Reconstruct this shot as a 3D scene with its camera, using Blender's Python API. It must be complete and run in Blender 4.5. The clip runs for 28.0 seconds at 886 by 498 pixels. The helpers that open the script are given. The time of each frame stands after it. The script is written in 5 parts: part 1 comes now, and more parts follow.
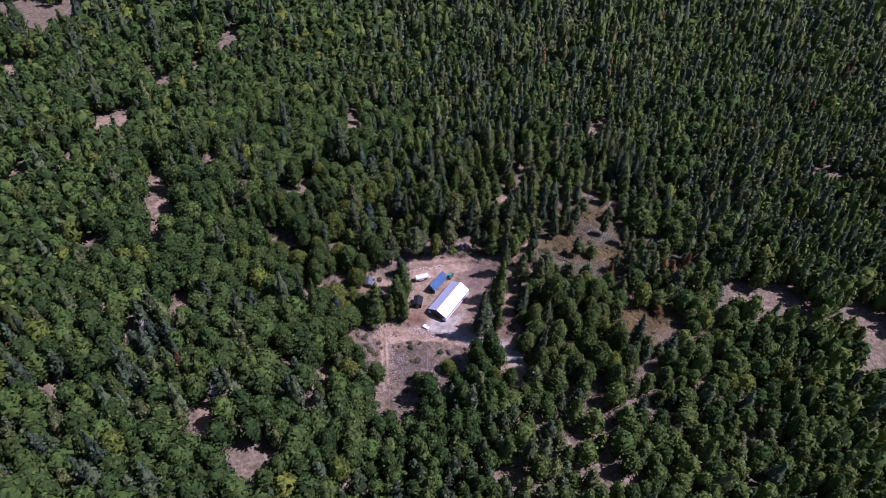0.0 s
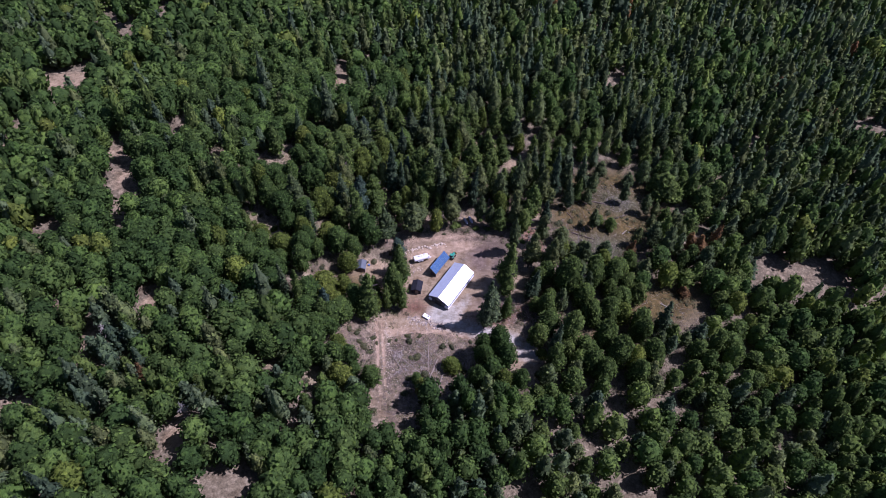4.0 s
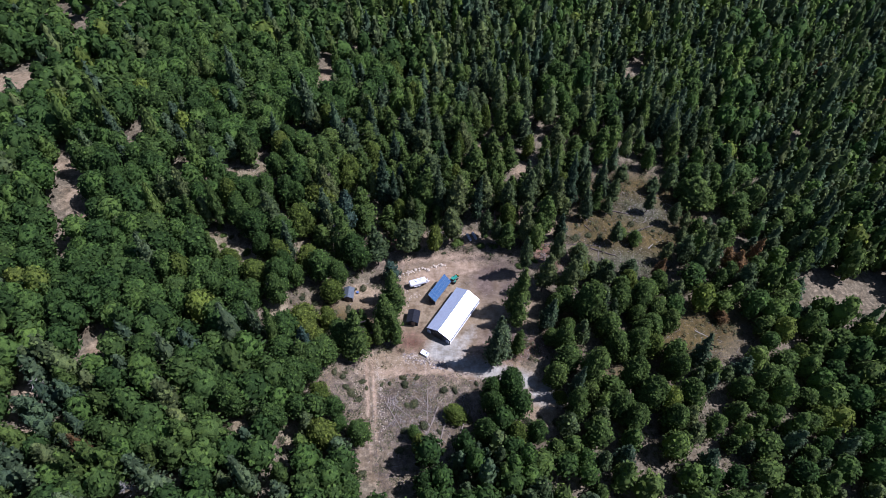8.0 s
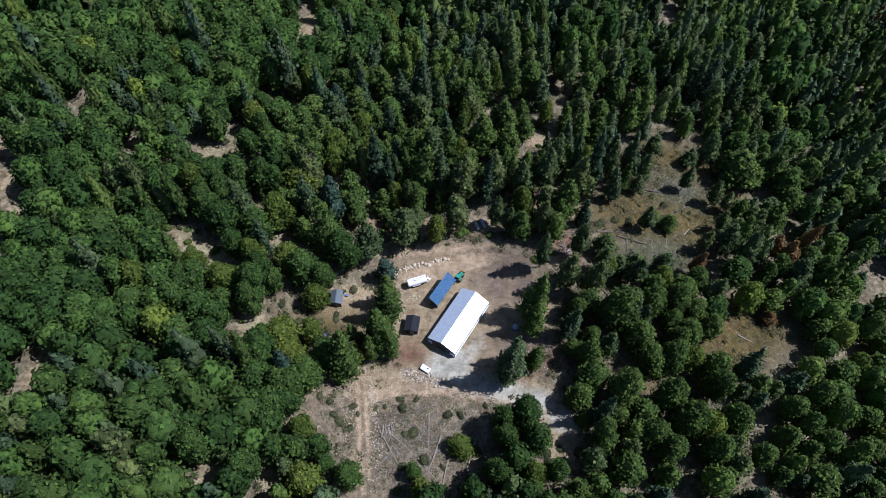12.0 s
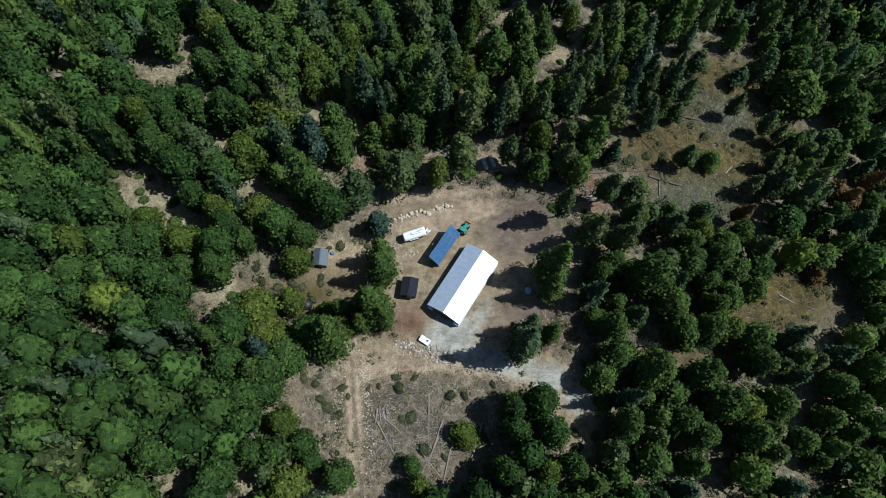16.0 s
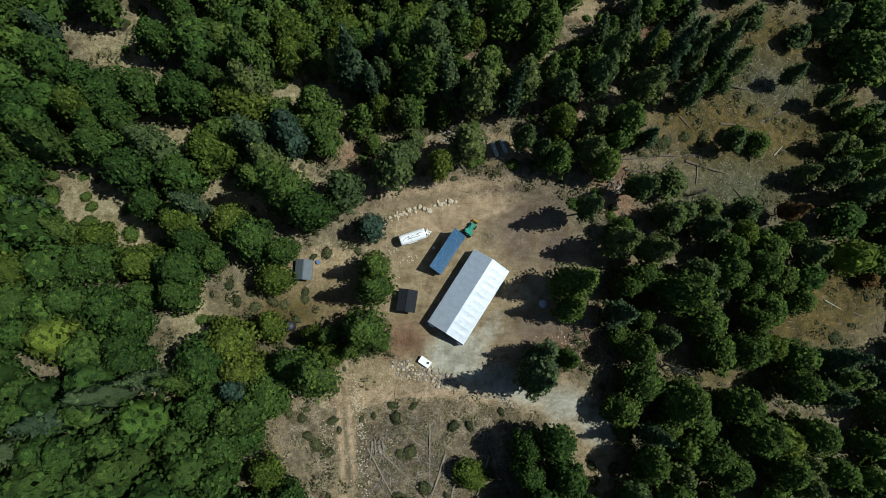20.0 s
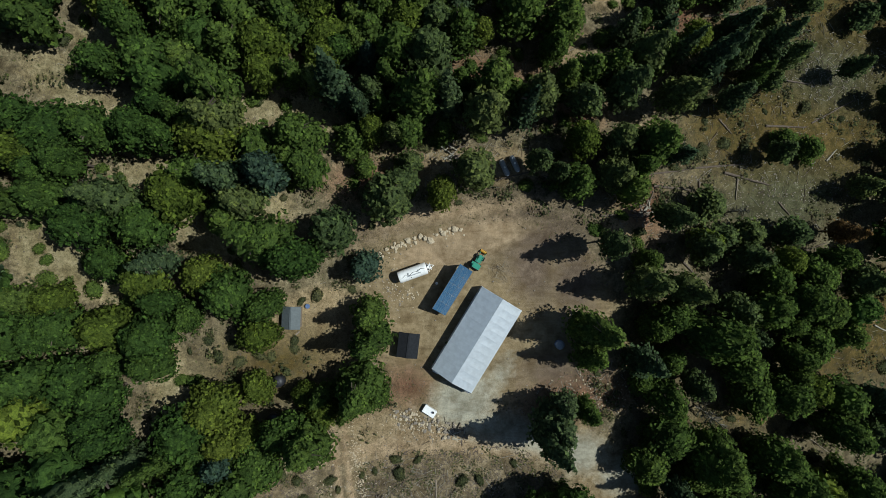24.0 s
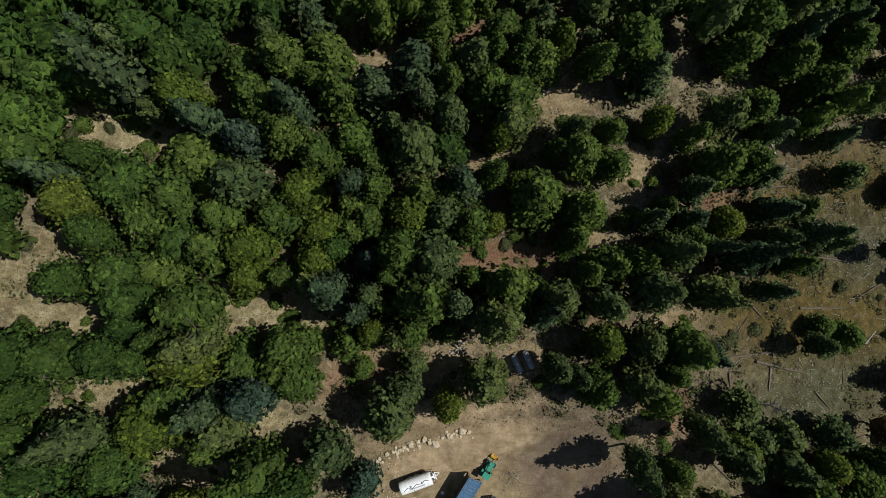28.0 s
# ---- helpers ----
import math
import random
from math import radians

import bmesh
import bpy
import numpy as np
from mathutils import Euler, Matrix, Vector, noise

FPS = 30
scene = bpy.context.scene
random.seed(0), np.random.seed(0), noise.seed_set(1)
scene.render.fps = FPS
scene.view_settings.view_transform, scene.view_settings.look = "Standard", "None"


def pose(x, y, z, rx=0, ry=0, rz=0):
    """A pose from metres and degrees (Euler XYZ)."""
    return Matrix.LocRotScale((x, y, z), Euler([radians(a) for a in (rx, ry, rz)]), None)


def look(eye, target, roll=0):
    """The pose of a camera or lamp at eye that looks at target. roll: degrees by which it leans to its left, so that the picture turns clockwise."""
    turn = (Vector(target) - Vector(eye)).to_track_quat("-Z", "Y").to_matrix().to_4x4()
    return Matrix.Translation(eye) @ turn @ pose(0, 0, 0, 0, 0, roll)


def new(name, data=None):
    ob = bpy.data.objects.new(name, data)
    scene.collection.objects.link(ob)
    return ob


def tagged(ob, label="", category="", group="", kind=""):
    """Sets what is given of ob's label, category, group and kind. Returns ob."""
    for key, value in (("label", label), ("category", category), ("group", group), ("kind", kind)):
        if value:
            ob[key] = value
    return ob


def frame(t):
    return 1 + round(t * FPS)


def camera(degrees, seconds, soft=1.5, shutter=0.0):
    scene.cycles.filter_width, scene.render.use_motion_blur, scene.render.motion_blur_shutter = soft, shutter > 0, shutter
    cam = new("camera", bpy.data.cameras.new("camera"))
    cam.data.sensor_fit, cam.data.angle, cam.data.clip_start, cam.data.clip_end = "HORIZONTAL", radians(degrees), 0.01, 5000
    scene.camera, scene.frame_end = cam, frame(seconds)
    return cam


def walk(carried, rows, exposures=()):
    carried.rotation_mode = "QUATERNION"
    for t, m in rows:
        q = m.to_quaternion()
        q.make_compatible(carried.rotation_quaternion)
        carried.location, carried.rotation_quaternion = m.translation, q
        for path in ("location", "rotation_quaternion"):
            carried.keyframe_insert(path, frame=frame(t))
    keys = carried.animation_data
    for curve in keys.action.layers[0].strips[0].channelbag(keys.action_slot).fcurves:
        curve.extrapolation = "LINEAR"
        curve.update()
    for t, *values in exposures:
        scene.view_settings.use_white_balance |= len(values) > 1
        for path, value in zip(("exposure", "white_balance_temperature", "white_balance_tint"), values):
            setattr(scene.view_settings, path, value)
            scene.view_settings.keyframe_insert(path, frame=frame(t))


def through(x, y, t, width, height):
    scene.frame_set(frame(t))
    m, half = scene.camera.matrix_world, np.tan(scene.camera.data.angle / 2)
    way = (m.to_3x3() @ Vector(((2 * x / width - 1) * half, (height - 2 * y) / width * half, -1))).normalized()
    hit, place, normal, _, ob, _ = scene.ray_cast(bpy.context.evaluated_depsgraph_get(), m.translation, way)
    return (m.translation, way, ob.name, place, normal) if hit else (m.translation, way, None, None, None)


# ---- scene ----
cam = camera(68.1, 28.0, soft=0.5)
PATH = [
    (0, (-1.390, -151.430, 175.104), (-1.3598, -150.0566, 173.6500), 2.28),
    (0.5, (-1.431, -146.667, 174.635), (-1.4034, -145.2980, 173.1773), 2.46),
    (1, (-1.499, -142.538, 173.877), (-1.4692, -141.1867, 172.4025), 2.36),
    (1.5, (-1.551, -138.843, 172.876), (-1.5182, -137.5545, 171.3468), 2.39),
    (2, (-1.593, -135.542, 171.701), (-1.5613, -134.2730, 170.1556), 2.44),
    (2.5, (-1.643, -132.586, 170.428), (-1.6109, -131.3471, 168.8583), 2.52),
    (3, (-1.659, -129.721, 169.087), (-1.6234, -128.5145, 167.4919), 2.04),
    (3.5, (-1.571, -126.777, 167.591), (-1.5389, -125.5676, 165.9985), 2.02),
    (5.5, (-0.099, -115.531, 159.621), (-0.0815, -114.2681, 158.0707), 0.88),
    (6, (-0.029, -112.246, 157.705), (-0.0108, -110.9725, 156.1629), 0.71),
    (6.5, (-0.158, -108.880, 155.704), (-0.1389, -107.5987, 154.1681), 0.64),
    (7, (-0.310, -105.736, 153.543), (-0.2892, -104.4482, 152.0128), 0.83),
    (7.5, (-0.308, -102.729, 151.406), (-0.2866, -101.4397, 149.8770), 0.76),
    (8, (-0.202, -99.594, 149.460), (-0.1805, -98.4035, 147.8530), 0.71),
    (8.5, (-0.099, -96.204, 147.730), (-0.0817, -95.1062, 146.0585), 0.62),
    (9, (-0.046, -92.655, 146.124), (-0.0303, -91.5584, 144.4510), 0.51),
    (9.5, (-0.005, -89.133, 144.542), (0.0110, -88.0351, 142.8699), 0.38),
    (10, (0.085, -85.732, 142.947), (0.0989, -84.6304, 141.2774), 0.23),
    (10.5, (0.248, -82.415, 141.354), (0.2590, -81.3520, 139.6594), 0.13),
    (11, (0.402, -79.049, 139.800), (0.4117, -78.0256, 138.0817), -0.03),
    (11.5, (0.426, -75.556, 138.293), (0.4336, -74.5297, 136.5758), -0.09),
    (13.5, (-0.915, -60.631, 132.507), (-0.8931, -59.7582, 130.7081), 1.08),
    (14, (-1.220, -57.419, 130.818), (-1.1936, -56.5866, 128.9996), 1.45),
    (14.5, (-1.432, -54.395, 129.079), (-1.4026, -53.6002, 127.2439), 1.81),
    (15, (-1.440, -51.374, 127.444), (-1.4113, -50.6169, 125.5925), 1.97),
    (15.5, (-1.325, -48.254, 125.926), (-1.2972, -47.5388, 124.0583), 2.02),
    (16, (-1.218, -45.078, 124.467), (-1.1920, -44.4473, 122.5690), 2.15),
    (16.5, (-1.190, -41.901, 123.038), (-1.1659, -41.2849, 121.1352), 2.18),
    (17, (-1.237, -38.718, 121.629), (-1.2123, -38.1040, 119.7263), 2.18),
    (17.5, (-1.339, -35.488, 120.212), (-1.3145, -34.9101, 118.2979), 2.46),
    (18, (-1.496, -32.239, 118.737), (-1.4687, -31.7201, 116.8061), 3.07),
    (18.5, (-1.677, -29.059, 117.194), (-1.6463, -28.5967, 115.2480), 3.75),
    (19, (-1.807, -25.966, 115.636), (-1.7744, -25.5595, 113.6785), 4.58),
    (19.5, (-1.843, -22.895, 114.132), (-1.8103, -22.5430, 112.1637), 5.24),
    (20, (-1.807, -19.796, 112.702), (-1.7748, -19.5006, 110.7238), 6.09),
    (20.5, (-1.757, -16.713, 111.318), (-1.7265, -16.4740, 109.3327), 7.36),
    (21, (-1.713, -13.782, 109.929), (-1.6834, -13.5971, 107.9380), 9.06),
    (21.5, (-1.590, -11.052, 108.517), (-1.5641, -10.9160, 106.5213), 10.91),
    (23.5, (0.110, -1.710, 102.771), (0.0983, -1.6985, 100.7710), -46.98),
    (24, (-0.184, 1.234, 101.538), (-0.1906, 1.2585, 99.5380), -16.27),
    (24.5, (-0.651, 4.442, 100.402), (-0.6486, 4.4731, 98.4025), 3.73),
    (25, (-0.985, 7.815, 99.327), (-0.9766, 7.8497, 97.3272), 12.48),
    (25.5, (-1.179, 11.223, 98.259), (-1.1675, 11.2608, 96.2593), 17.11),
    (26, (-1.328, 14.604, 97.184), (-1.3141, 14.6445, 95.1847), 20.26),
    (26.5, (-1.454, 17.907, 96.103), (-1.4393, 17.9537, 94.1040), 18.03),
    (27, (-1.542, 21.092, 95.020), (-1.5258, 21.1483, 93.0204), 16.82),
    (27.5, (-1.597, 24.153, 93.936), (-1.5789, 24.2219, 91.9374), 14.31),
    (28, (-1.650, 27.131, 92.866), (-1.6315, 27.2172, 90.8679), 10.89),
]
walk(cam, [(t, look(eye, target, roll)) for t, eye, target, roll in PATH], exposures=((0, 0.87, 5250, 58), (8, 0.93, 5100, 32), (14, 0.80, 5150, 15), (17, 0.58, 5200, 7), (21, 0.37, 5800, 1), (25, 0.21, 5800, 1), (28, 0.30, 6150, 7)))

# ---------------------------------------------------------------- world, sun
SUN_ELEV, SUN_AZ = radians(56), radians(4)          # azimuth: from +x towards +y
sun_dir = Vector((math.cos(SUN_ELEV) * math.cos(SUN_AZ), math.cos(SUN_ELEV) * math.sin(SUN_AZ), math.sin(SUN_ELEV)))
world = bpy.data.worlds.new("sky")
scene.world = world
world.use_nodes = True
wn = world.node_tree.nodes
sky = wn.new("ShaderNodeTexSky")
sky.sky_type, sky.sun_disc = "NISHITA", False
sky.sun_elevation, sky.sun_rotation = SUN_ELEV, math.pi / 2 - SUN_AZ
sky.air_density, sky.dust_density = 1.0, 0.6
wn["Background"].inputs["Strength"].default_value = 0.055
world.node_tree.links.new(sky.outputs["Color"], wn["Background"].inputs["Color"])
sun = new("sun", bpy.data.lights.new("sun", "SUN"))
sun.data.energy, sun.data.angle, sun.data.color = 4.2, radians(0.53), (1.0, 0.95, 0.87)
sun.matrix_basis = look(sun_dir * 60, (0, 0, 0))


# ---------------------------------------------------------------- materials
def material(name, rough=0.8, metal=0.0, spec=0.3):
    m = bpy.data.materials.new(name)
    m.use_nodes = True
    b = m.node_tree.nodes["Principled BSDF"]
    b.inputs["Roughness"].default_value, b.inputs["Metallic"].default_value = rough, metal
    b.inputs["Specular IOR Level"].default_value = spec
    return m, m.node_tree.nodes, m.node_tree.links, b


def tex_noise(nt, links, scale, detail=4.0, coord="Object", rough=0.55):
    tc, n = nt.new("ShaderNodeTexCoord"), nt.new("ShaderNodeTexNoise")
    n.inputs["Scale"].default_value, n.inputs["Detail"].default_value = scale, detail
    n.inputs["Roughness"].default_value = rough
    links.new(tc.outputs[coord], n.inputs["Vector"])
    return n.outputs["Fac"]


def ramp(nt, links, fac, stops):
    r = nt.new("ShaderNodeValToRGB")
    e = r.color_ramp.elements
    while len(e) < len(stops):
        e.new(0.5)
    for k, (p, c) in zip(e, stops):
        k.position, k.color = p, (*c, 1)
    links.new(fac, r.inputs["Fac"])
    return r.outputs["Color"]


def mixed(nt, links, fac, a, b, blend="MIX"):
    m = nt.new("ShaderNodeMix")
    m.data_type, m.blend_type = "RGBA", blend
    for sock, v in ((m.inputs["Factor"], fac), (m.inputs[6], a), (m.inputs[7], b)):
        if isinstance(v, (int, float)):
            sock.default_value = v
        elif isinstance(v, tuple):
            sock.default_value = (*v, 1)
        else:
            links.new(v, sock)
    return m.outputs[2]


def bumped(nt, links, b, fac, strength=0.4, dist=0.05):
    k = nt.new("ShaderNodeBump")
    k.inputs["Strength"].default_value, k.inputs["Distance"].default_value = strength, dist
    links.new(fac, k.inputs["Height"])
    links.new(k.outputs["Normal"], b.inputs["Normal"])


def plain(name, dark, light, scale=6.0, rough=0.7, metal=0.0, spec=0.3, bump=0.2, fine=40.0):
    """A surface between two tones, mottled at two scales."""
    m, nt, ln, b = material(name, rough, metal, spec)
    coarse, grain = tex_noise(nt, ln, scale), tex_noise(nt, ln, fine, 3)
    c = ramp(nt, ln, coarse, ((0.3, dark), (0.7, light)))
    c = mixed(nt, ln, 0.35, c, ramp(nt, ln, grain, ((0.3, tuple(v * 0.6 for v in dark)), (0.75, light))))
    ln.new(c, b.inputs["Base Color"])
    bumped(nt, ln, b, grain, bump, 0.02)
    return m


def leaf_material(name, dark, mid, light, tint="object", through=0.38, shaped=True):
    """Foliage: tone by tree, by twig and by clump, with some light passing through the leaves; shaped: the mesh brings its clumps' normals."""
    m, nt, ln, b = material(name, 0.75, 0, 0.06)
    if tint == "object":
        per_tree = nt.new("ShaderNodeObjectInfo").outputs["Random"]
    else:
        a = nt.new("ShaderNodeAttribute")
        a.attribute_name = "tint"
        per_tree = a.outputs["Fac"]
    geo = nt.new("ShaderNodeNewGeometry")

    def spot(scale, detail, rough=0.55):
        n = nt.new("ShaderNodeTexNoise")
        n.inputs["Scale"].default_value, n.inputs["Detail"].default_value, n.inputs["Roughness"].default_value = scale, detail, rough
        ln.new(geo.outputs["Position"], n.inputs["Vector"])
        return n.outputs["Fac"]

    c = ramp(nt, ln, per_tree, ((0.0, dark), (0.5, mid), (1.0, light)))
    leaf = ramp(nt, ln, geo.outputs["Random Per Island"], ((0.0, (0.55, 0.57, 0.55)), (0.55, (1.0, 1.0, 1.0)), (1.0, (1.6, 1.58, 1.22))))
    c = mixed(nt, ln, 1.0, c, leaf, "MULTIPLY")
    c = mixed(nt, ln, 0.6, c, ramp(nt, ln, spot(0.8, 3), ((0.3, (0.62, 0.70, 0.72)), (0.5, (1.0, 1.0, 1.0)), (0.7, (1.28, 1.22, 0.98)))), "MULTIPLY")
    speck = spot(4.6, 3, 0.7)
    c = mixed(nt, ln, 0.85, c, ramp(nt, ln, speck, ((0.34, (0.46, 0.5, 0.5)), (0.5, (1.0, 1.0, 1.0)), (0.67, (1.5, 1.42, 1.25)))), "MULTIPLY")
    ln.new(c, b.inputs["Base Color"])
    t, mix = nt.new("ShaderNodeBsdfTranslucent"), nt.new("ShaderNodeMixShader")
    if shaped:
        at, to_world, k = nt.new("ShaderNodeAttribute"), nt.new("ShaderNodeVectorTransform"), nt.new("ShaderNodeBump")
        at.attribute_name = "clump_normal"
        to_world.vector_type, to_world.convert_from, to_world.convert_to = "NORMAL", "OBJECT", "WORLD"
        ln.new(at.outputs["Vector"], to_world.inputs["Vector"])
        k.inputs["Strength"].default_value, k.inputs["Distance"].default_value = 0.9, 0.22
        ln.new(speck, k.inputs["Height"])
        ln.new(to_world.outputs["Vector"], k.inputs["Normal"])
        ln.new(k.outputs["Normal"], b.inputs["Normal"])
    ln.new(c, t.inputs["Color"])
    mix.inputs["Fac"].default_value = through
    ln.new(b.outputs[0], mix.inputs[1])
    ln.new(t.outputs[0], mix.inputs[2])
    ln.new(mix.outputs[0], nt["Material Output"].inputs["Surface"])
    return m


LEAF = {
    "oak": ((0.039, 0.074, 0.019), (0.057, 0.1, 0.024), (0.076, 0.121, 0.029)),
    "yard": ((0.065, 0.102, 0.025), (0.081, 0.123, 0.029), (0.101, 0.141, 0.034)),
    "bright": ((0.087, 0.12, 0.022), (0.105, 0.141, 0.026), (0.129, 0.159, 0.03)),
    "pine": ((0.067, 0.097, 0.039), (0.091, 0.121, 0.046), (0.116, 0.14, 0.048)),
    "fir": ((0.058, 0.091, 0.05), (0.076, 0.112, 0.056), (0.097, 0.131, 0.059)),
    "blue": ((0.052, 0.086, 0.062), (0.062, 0.098, 0.067), (0.073, 0.108, 0.073)),
    "rust": ((0.120, 0.074, 0.032), (0.155, 0.092, 0.038), (0.19, 0.115, 0.048)),
    "scrub": ((0.052, 0.060, 0.030), (0.071, 0.078, 0.037), (0.097, 0.096, 0.048)),
}
leaf_near = {k: leaf_material(k + "_leaves", *v, shaped=k != "scrub") for k, v in LEAF.items()}
bed_leaves = leaf_material("bed_leaves", *LEAF["oak"], shaped=False)
leaf_far = {k: leaf_material(k + "_leaves_far", *LEAF[k], tint="far", shaped=k != "scrub") for k in ("oak", "yard", "bright", "pine", "fir", "rust", "scrub")}
# far cedars borrow the yard leaves, a sunlit green held in the colour
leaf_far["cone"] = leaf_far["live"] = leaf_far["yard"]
bark = plain("bark", (0.06, 0.045, 0.035), (0.14, 0.11, 0.085), 3, 0.9, bump=0.6, fine=14)
dead_wood = plain("dead_wood", (0.20, 0.185, 0.15), (0.37, 0.34, 0.275), 4, 0.9, bump=0.4, fine=20)
log_wood = plain("log_wood", (0.115, 0.092, 0.066), (0.245, 0.203, 0.150), 2.5, 0.9, bump=0.5, fine=16)
rock_mat = plain("pale_rock", (0.30, 0.245, 0.165), (0.54, 0.455, 0.325), 2.5, 0.9, bump=0.6, fine=18)
brown_rock = plain("brown_rock", (0.12, 0.10, 0.08), (0.30, 0.26, 0.21), 2.5, 0.9, bump=0.6, fine=18)
white_paint = plain("white_paint", (0.66, 0.66, 0.65), (0.82, 0.82, 0.80), 3, 0.35, 0, 0.5, 0.03)
dark_steel = plain("dark_steel", (0.025, 0.025, 0.028), (0.06, 0.06, 0.065), 5, 0.55, 0.3, 0.4, 0.05)
tank_grey = plain("tank_grey", (0.22, 0.23, 0.24), (0.36, 0.37, 0.38), 4, 0.5, 0, 0.4, 0.05)
blue_plastic = plain("blue_plastic", (0.06, 0.10, 0.20), (0.12, 0.17, 0.30), 4, 0.5)
galvanised = plain("galvanised", (0.38, 0.39, 0.40), (0.55, 0.56, 0.57), 6, 0.4, 0.9, 0.5, 0.05)
rubber = plain("rubber", (0.012, 0.012, 0.012), (0.03, 0.03, 0.03), 8, 0.85, 0, 0.3, 0.2)
shed_roof = plain("charcoal_roof", (0.010, 0.011, 0.013), (0.022, 0.024, 0.028), 3, 0.9, 0, 0.15, 0.08)
shed_wall = plain("charcoal_wall", (0.03, 0.03, 0.034), (0.06, 0.06, 0.065), 4, 0.8)
hut_roof = plain("grey_blue_roof", (0.055, 0.068, 0.074), (0.095, 0.112, 0.118), 3, 0.65, 0.1, 0.4, 0.08)
plank_wall = plain("weathered_plank", (0.14, 0.11, 0.085), (0.27, 0.22, 0.17), 5, 0.9)
tractor_green = plain("tractor_green", (0.015, 0.16, 0.10), (0.03, 0.25, 0.16), 4, 0.4, 0, 0.5, 0.03)
tractor_yellow = plain("tractor_yellow", (0.50, 0.28, 0.02), (0.65, 0.40, 0.03), 5, 0.5, 0, 0.5, 0.05)
black_plastic = plain("black_plastic", (0.012, 0.013, 0.016), (0.03, 0.03, 0.035), 4, 0.5)


def film_material(name, see, tone, gloss=0.1):
    """Milky polythene film: scatters light on both sides and lets a share straight through."""
    m, nt, ln, b = material(name, 0.5, 0, 0.4)
    n = tex_noise(nt, ln, 1.6, 4)
    c = ramp(nt, ln, n, ((0.36, tuple(v * 0.82 for v in tone)), (0.66, tone)))
    ln.new(c, b.inputs["Base Color"])
    t, tr, gl = nt.new("ShaderNodeBsdfTranslucent"), nt.new("ShaderNodeBsdfTransparent"), nt.new("ShaderNodeBsdfAnisotropic")
    ln.new(c, t.inputs["Color"])
    gl.inputs["Roughness"].default_value = 0.36
    wave = nt.new("ShaderNodeBump")
    wave.inputs["Strength"].default_value, wave.inputs["Distance"].default_value = 0.5, 0.06
    ln.new(tex_noise(nt, ln, 1.1, 2), wave.inputs["Height"])
    ln.new(wave.outputs["Normal"], gl.inputs["Normal"])
    last = b.outputs[0]
    for share, other in ((0.35, t), (see, tr), (gloss, gl)):
        mx = nt.new("ShaderNodeMixShader")
        mx.inputs["Fac"].default_value = share
        ln.new(last, mx.inputs[1])
        ln.new(other.outputs[0], mx.inputs[2])
        last = mx.outputs[0]
    ln.new(last, nt["Material Output"].inputs["Surface"])
    return m


film = film_material("greenhouse_film", 0.16, (0.66, 0.72, 0.77), 0.32)
# the same film darkened: the front gable's shade is put into its tone
shaded_end_film = film_material("shaded_end_wall_film", 0.35, (0.10, 0.13, 0.19))


def solar_material():
    m, nt, ln, b = material("solar_cells", 0.12, 0, 0.6)
    tc, br = nt.new("ShaderNodeTexCoord"), nt.new("ShaderNodeTexBrick")
    br.offset, br.inputs["Scale"].default_value = 0.0, 1.0
    br.inputs["Brick Width"].default_value, br.inputs["Row Height"].default_value = 0.16, 0.16
    br.inputs["Mortar Size"].default_value = 0.006
    for s, c in (("Color1", (0.022, 0.062, 0.125)), ("Color2", (0.030, 0.080, 0.150)), ("Mortar", (0.16, 0.22, 0.27))):
        br.inputs[s].default_value = (*c, 1)
    ln.new(tc.outputs["Object"], br.inputs["Vector"])
    ln.new(br.outputs["Color"], b.inputs["Base Color"])
    return m


solar_cells = solar_material()


